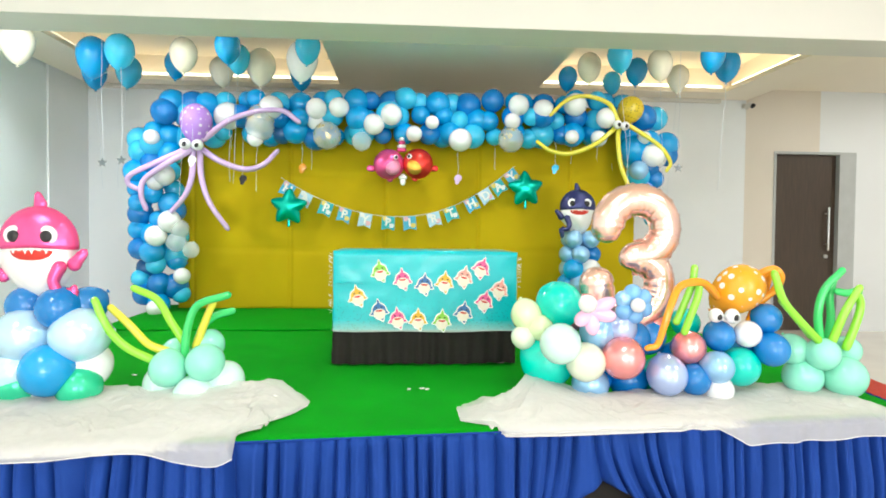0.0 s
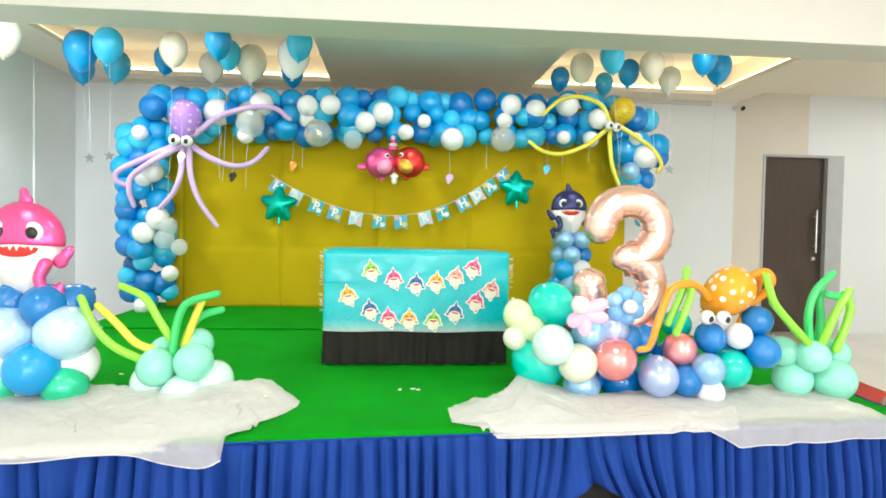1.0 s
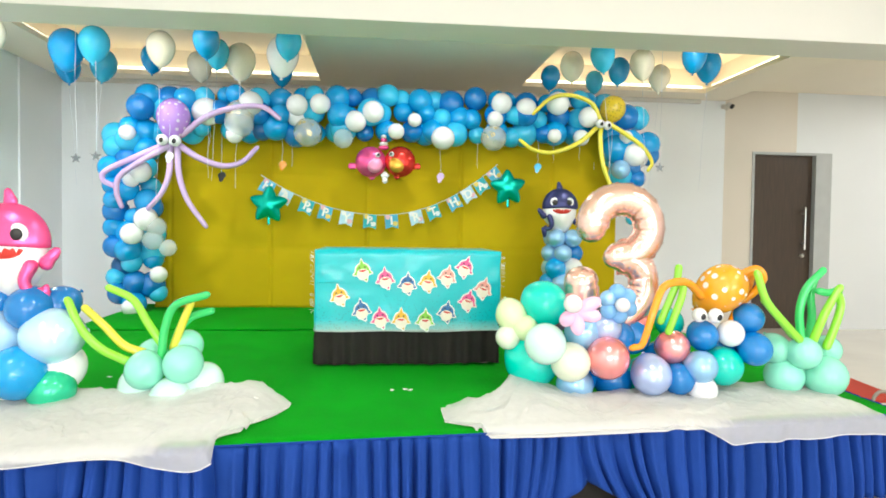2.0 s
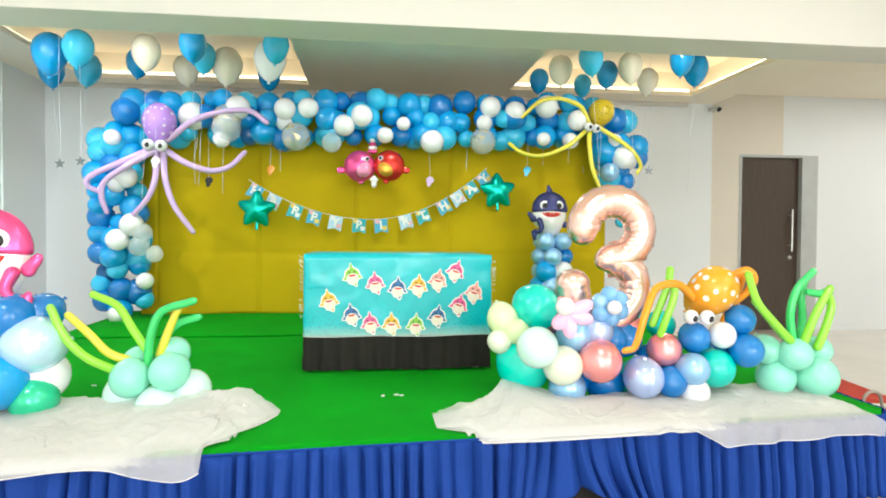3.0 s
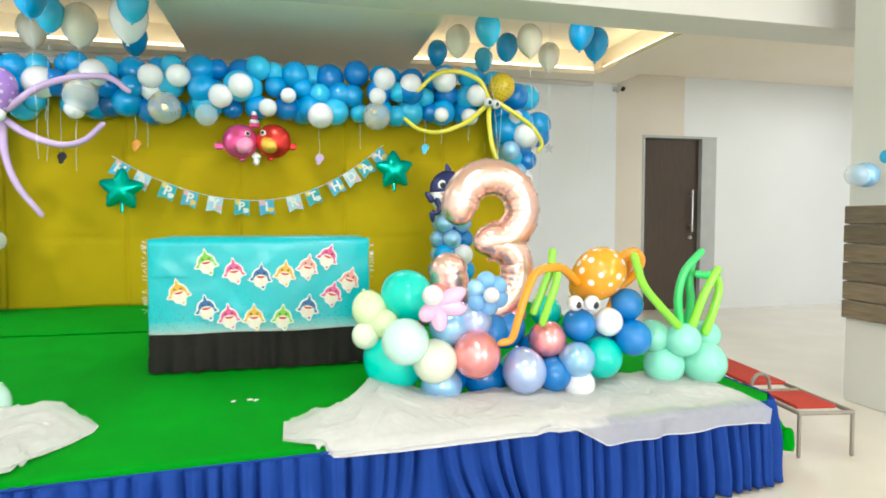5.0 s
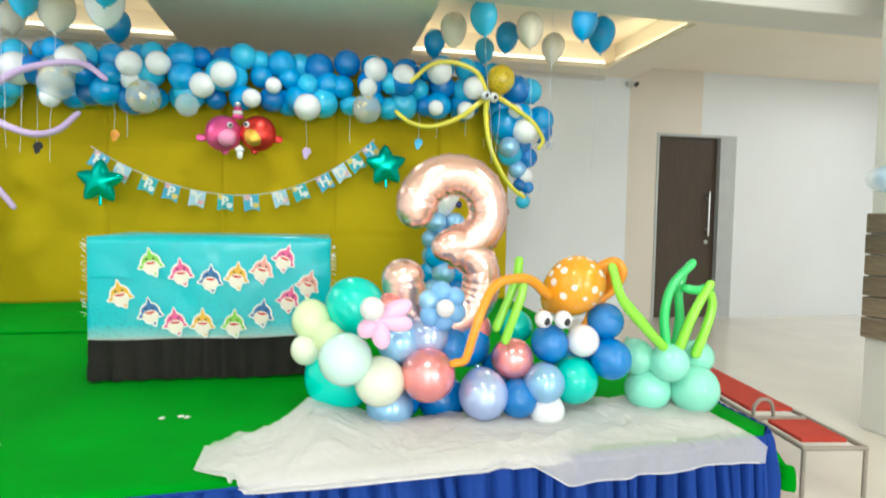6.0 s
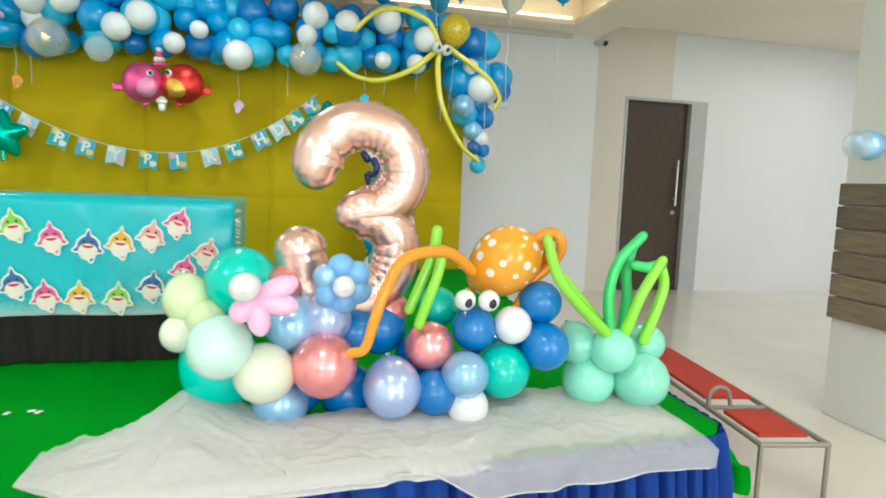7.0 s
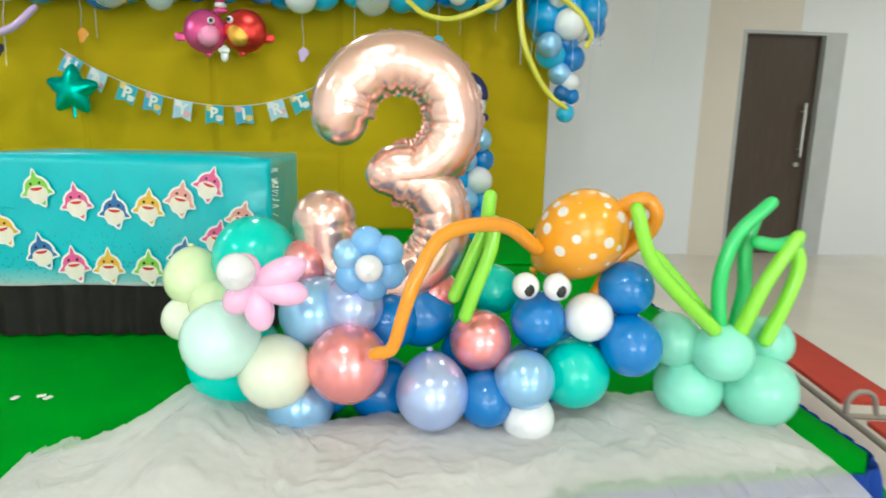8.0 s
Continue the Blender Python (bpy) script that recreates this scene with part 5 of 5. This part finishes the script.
def step_up(x, a, b):
    u = max(0.0, min(1.0, (x - a) / (b - a)))
    return u * u * (3 - 2 * u)


net("crumpled white net cloth under the balloon reef", 0.79, 2.85, lambda x: 3.58 + 0.1 * step_up(x, 1.0, 1.3) + 0.06 * step_up(x, 1.9, 2.2) + 0.17 * bump_at(x, 1.2, 0.15) + 0.06 * bump_at(x, 2.5, 0.4),
    lambda x: 0.012 + 0.075 * step_up(x, 1.86, 2.04) * (1.0 - 0.25 * step_up(x, 2.0, 2.85)), 5.2, lambda x: 0.035 + 0.075 * bump_at(x, 1.19, 0.13),
    lambda x: 3.27 + 0.8 * max(0, 0.96 - x) + 0.07 * bump_at(x, 1.79, 0.09), lambda x: 0.045 * step_up(x, 1.95, 2.2))

# ---- helium balloons under the stage ceiling, with curling ribbons ----

def helium(colour, x, y, z, r, tail):
    ob = single("helium_balloon", BALLOON_LONG[colour], colour.replace("_", " ") + " helium balloon resting under the stage ceiling", "balloon", "balloons under the ceiling", at=(x, y, z), turn=(0.08 * math.sin(x * 7), 0.08 * math.cos(y * 9), x * 3), size=r)
    if tail:
        rr = random.Random(int(1000 * abs(x)))
        pts = [(rr.uniform(-0.06, 0.06), rr.uniform(-0.06, 0.06), -1.4 - tail / r * k / 6) for k in range(7)]
        o = new("ribbon", tube("ribbon", pts, 0.0015 / r, RIBBON, 5, 3))
        o.parent = ob
    return ob


helium("azure", -2.205, 6.418, 2.756, 0.141, 0.0)
helium("azure", -2.550, 7.160, 2.784, 0.118, 1.0)
helium("sky", -1.930, 6.309, 2.777, 0.123, 0.0)
helium("sky", -2.155, 7.015, 2.780, 0.121, 1.0)
helium("azure", -1.619, 6.781, 2.798, 0.105, 0.0)
helium("cream", -1.410, 6.371, 2.782, 0.119, 1.2)
helium("azure", -0.963, 6.133, 2.793, 0.109, 1.0)
helium("sky", -0.973, 6.520, 2.797, 0.106, 1.0)
helium("cream", -1.247, 6.948, 2.788, 0.114, 0.0)
helium("cream", -0.794, 6.626, 2.763, 0.135, 1.0)
helium("white", -0.372, 6.356, 2.759, 0.139, 0.0)
helium("sky", -0.284, 6.098, 2.795, 0.108, 0.0)
helium("azure", -0.494, 7.059, 2.792, 0.110, 1.2)
helium("cream", -2.656, 6.092, 2.766, 0.133, 0.0)
helium("azure", 2.199, 6.936, 2.807, 0.097, 0.0)
helium("cream", 2.269, 6.445, 2.793, 0.110, 0.0)
helium("sky", 2.431, 6.083, 2.795, 0.108, 1.0)
helium("sky", 2.708, 7.085, 2.812, 0.093, 0.8)
helium("azure", 2.773, 6.569, 2.802, 0.102, 0.9)
helium("cream", 2.877, 6.276, 2.790, 0.112, 1.0)
helium("cream", 3.270, 6.760, 2.798, 0.105, 1.2)
helium("azure", 3.238, 6.006, 2.797, 0.106, 0.0)
helium("azure", 3.501, 6.250, 2.795, 0.115, 1.0)

# small charms on ribbons
CHARM = card("charm", [((0.045 if k % 2 == 0 else 0.02) * math.sin(k * math.pi / 5), (0.045 if k % 2 == 0 else 0.02) * math.cos(k * math.pi / 5)) for k in range(10)], 0.004, CHARM_FOIL)
for cx, cy, cz in ((-1.903, 6.270, 1.815), (-2.073, 6.290, 1.794), (3.067, 6.270, 1.835)):
    single("star_charm", CHARM, "small silver star charm hanging on a ribbon", "charm", "hanging charms", at=(cx, cy, cz))
    t = thing("charm_ribbon", (cx, cy, cz), "thin ribbon from the ceiling that holds a star charm", "ribbon", "hanging ribbons")
    ribbon("ribbon", t, cx, cy + 0.002, cz, 3.238 if any(a < cx < b and c < cy < d for a, b, c, d in COFFERS) else 2.918, int(abs(cx) * 50))
for (cx, cy, cz), mat, words in (((-0.995, 6.770, 1.702), INK, "black paper sea horse charm on a ribbon"), ((1.073, 6.770, 1.739), LATEX["lilac"], "purple paper sea horse charm on a ribbon"), ((2.040, 6.770, 1.856), LATEX["sky"], "bright blue paper fish charm on a ribbon"), ((-1.339, 6.370, 1.828), FOIL_WHITE, "silver foil charm on a ribbon"), ((-0.433, 6.770, 1.820), LATEX["orange"], "orange paper charm on a ribbon")):
    t = thing("paper_charm", (cx, cy, cz), words, "charm", "hanging charms")
    part("body", puff("body", lambda a: 0.5 + 0.35 * abs(math.sin(a * 1.5 + 0.4)) + 0.3 * bump_at(a, 1.9, 0.5), 0.08, mat, 28, 4), t, (cx, cy, cz), turn=(0, 0.4, 0), size=(0.045, 0.05, 0.06))
    ribbon("ribbon", t, cx, cy, cz + 0.04, 2.12, int(abs(cx) * 100))
for k, (rx, ry, rz) in enumerate(((1.438, 6.790, 1.847), (2.204, 6.790, 1.917), (2.467, 6.790, 1.951), (-0.345, 6.790, 1.813), (-1.107, 6.790, 2.005))):
    t = thing("hanging_ribbon", (rx, ry, rz), "thin white curling ribbon hanging from the garland", "ribbon", "hanging ribbons")
    ribbon("ribbon", t, rx, ry, rz, 2.14, k)

# ---- low steel step bench with red carpet beside the stage ----
bench = thing("step_bench", (3.4, 4.1, 0), "low grey steel step frame with two red carpeted treads", "steps")
for x0, x1, y0, y1, z in ((3.39, 3.625, 4.02, 4.87, 0.255), (3.4, 3.615, 3.6, 3.87, 0.245)):
    part("tread", box("tread", x0, x1, y0, y1, z - 0.02, z, RED_CARPET, 0.004), bench)
for x in (3.36, 3.645):
    part("rail", tube("rail", [(x, 3.52, 0.23), (x, 4.1, 0.23), (x, 4.98, 0.23)], 0.012, RAIL, side=Vector((0, 0, 1))), bench)
for y in (3.52, 3.93, 4.95):
    part("crossbar", tube("crossbar", [(3.36, y, 0.23), (3.5, y, 0.23), (3.645, y, 0.23)], 0.011, RAIL, side=Vector((0, 0, 1))), bench)
for x, y in ((3.645, 3.52), (3.36, 3.52), (3.645, 4.95), (3.36, 4.95)):
    part("leg", tube("leg", [(x, y, 0.23), (x, y, 0.1), (x, y, 0.012)], 0.01, RAIL), bench)
part("hoop", tube("hoop", [(3.36, 3.93, 0.23), (3.365, 3.93, 0.29), (3.4, 3.93, 0.325), (3.45, 3.93, 0.31), (3.47, 3.93, 0.23)], 0.01, RAIL), bench)
bench.rotation_euler = (0, 0, -0.15)
bench.location = (3.42, 4.21, 0)
scrap = random.Random(9)
for x, y in ((0.571, 3.932), (0.666, 3.93), (0.64, 3.945), (-0.96, 4.27)):
    z = stage_z(y)
    single("paper_scrap", from_bm("paper_scrap", box_bm(bmesh.new(), -0.012, 0.012, -0.008, 0.008, 0.0, 0.004, 0.001), WHITE_PAPER), "tiny white paper scrap on the green carpet", "paper scrap", "paper scraps", at=(x, y, z + 0.003), turn=(0, 0, scrap.uniform(0, 3)))
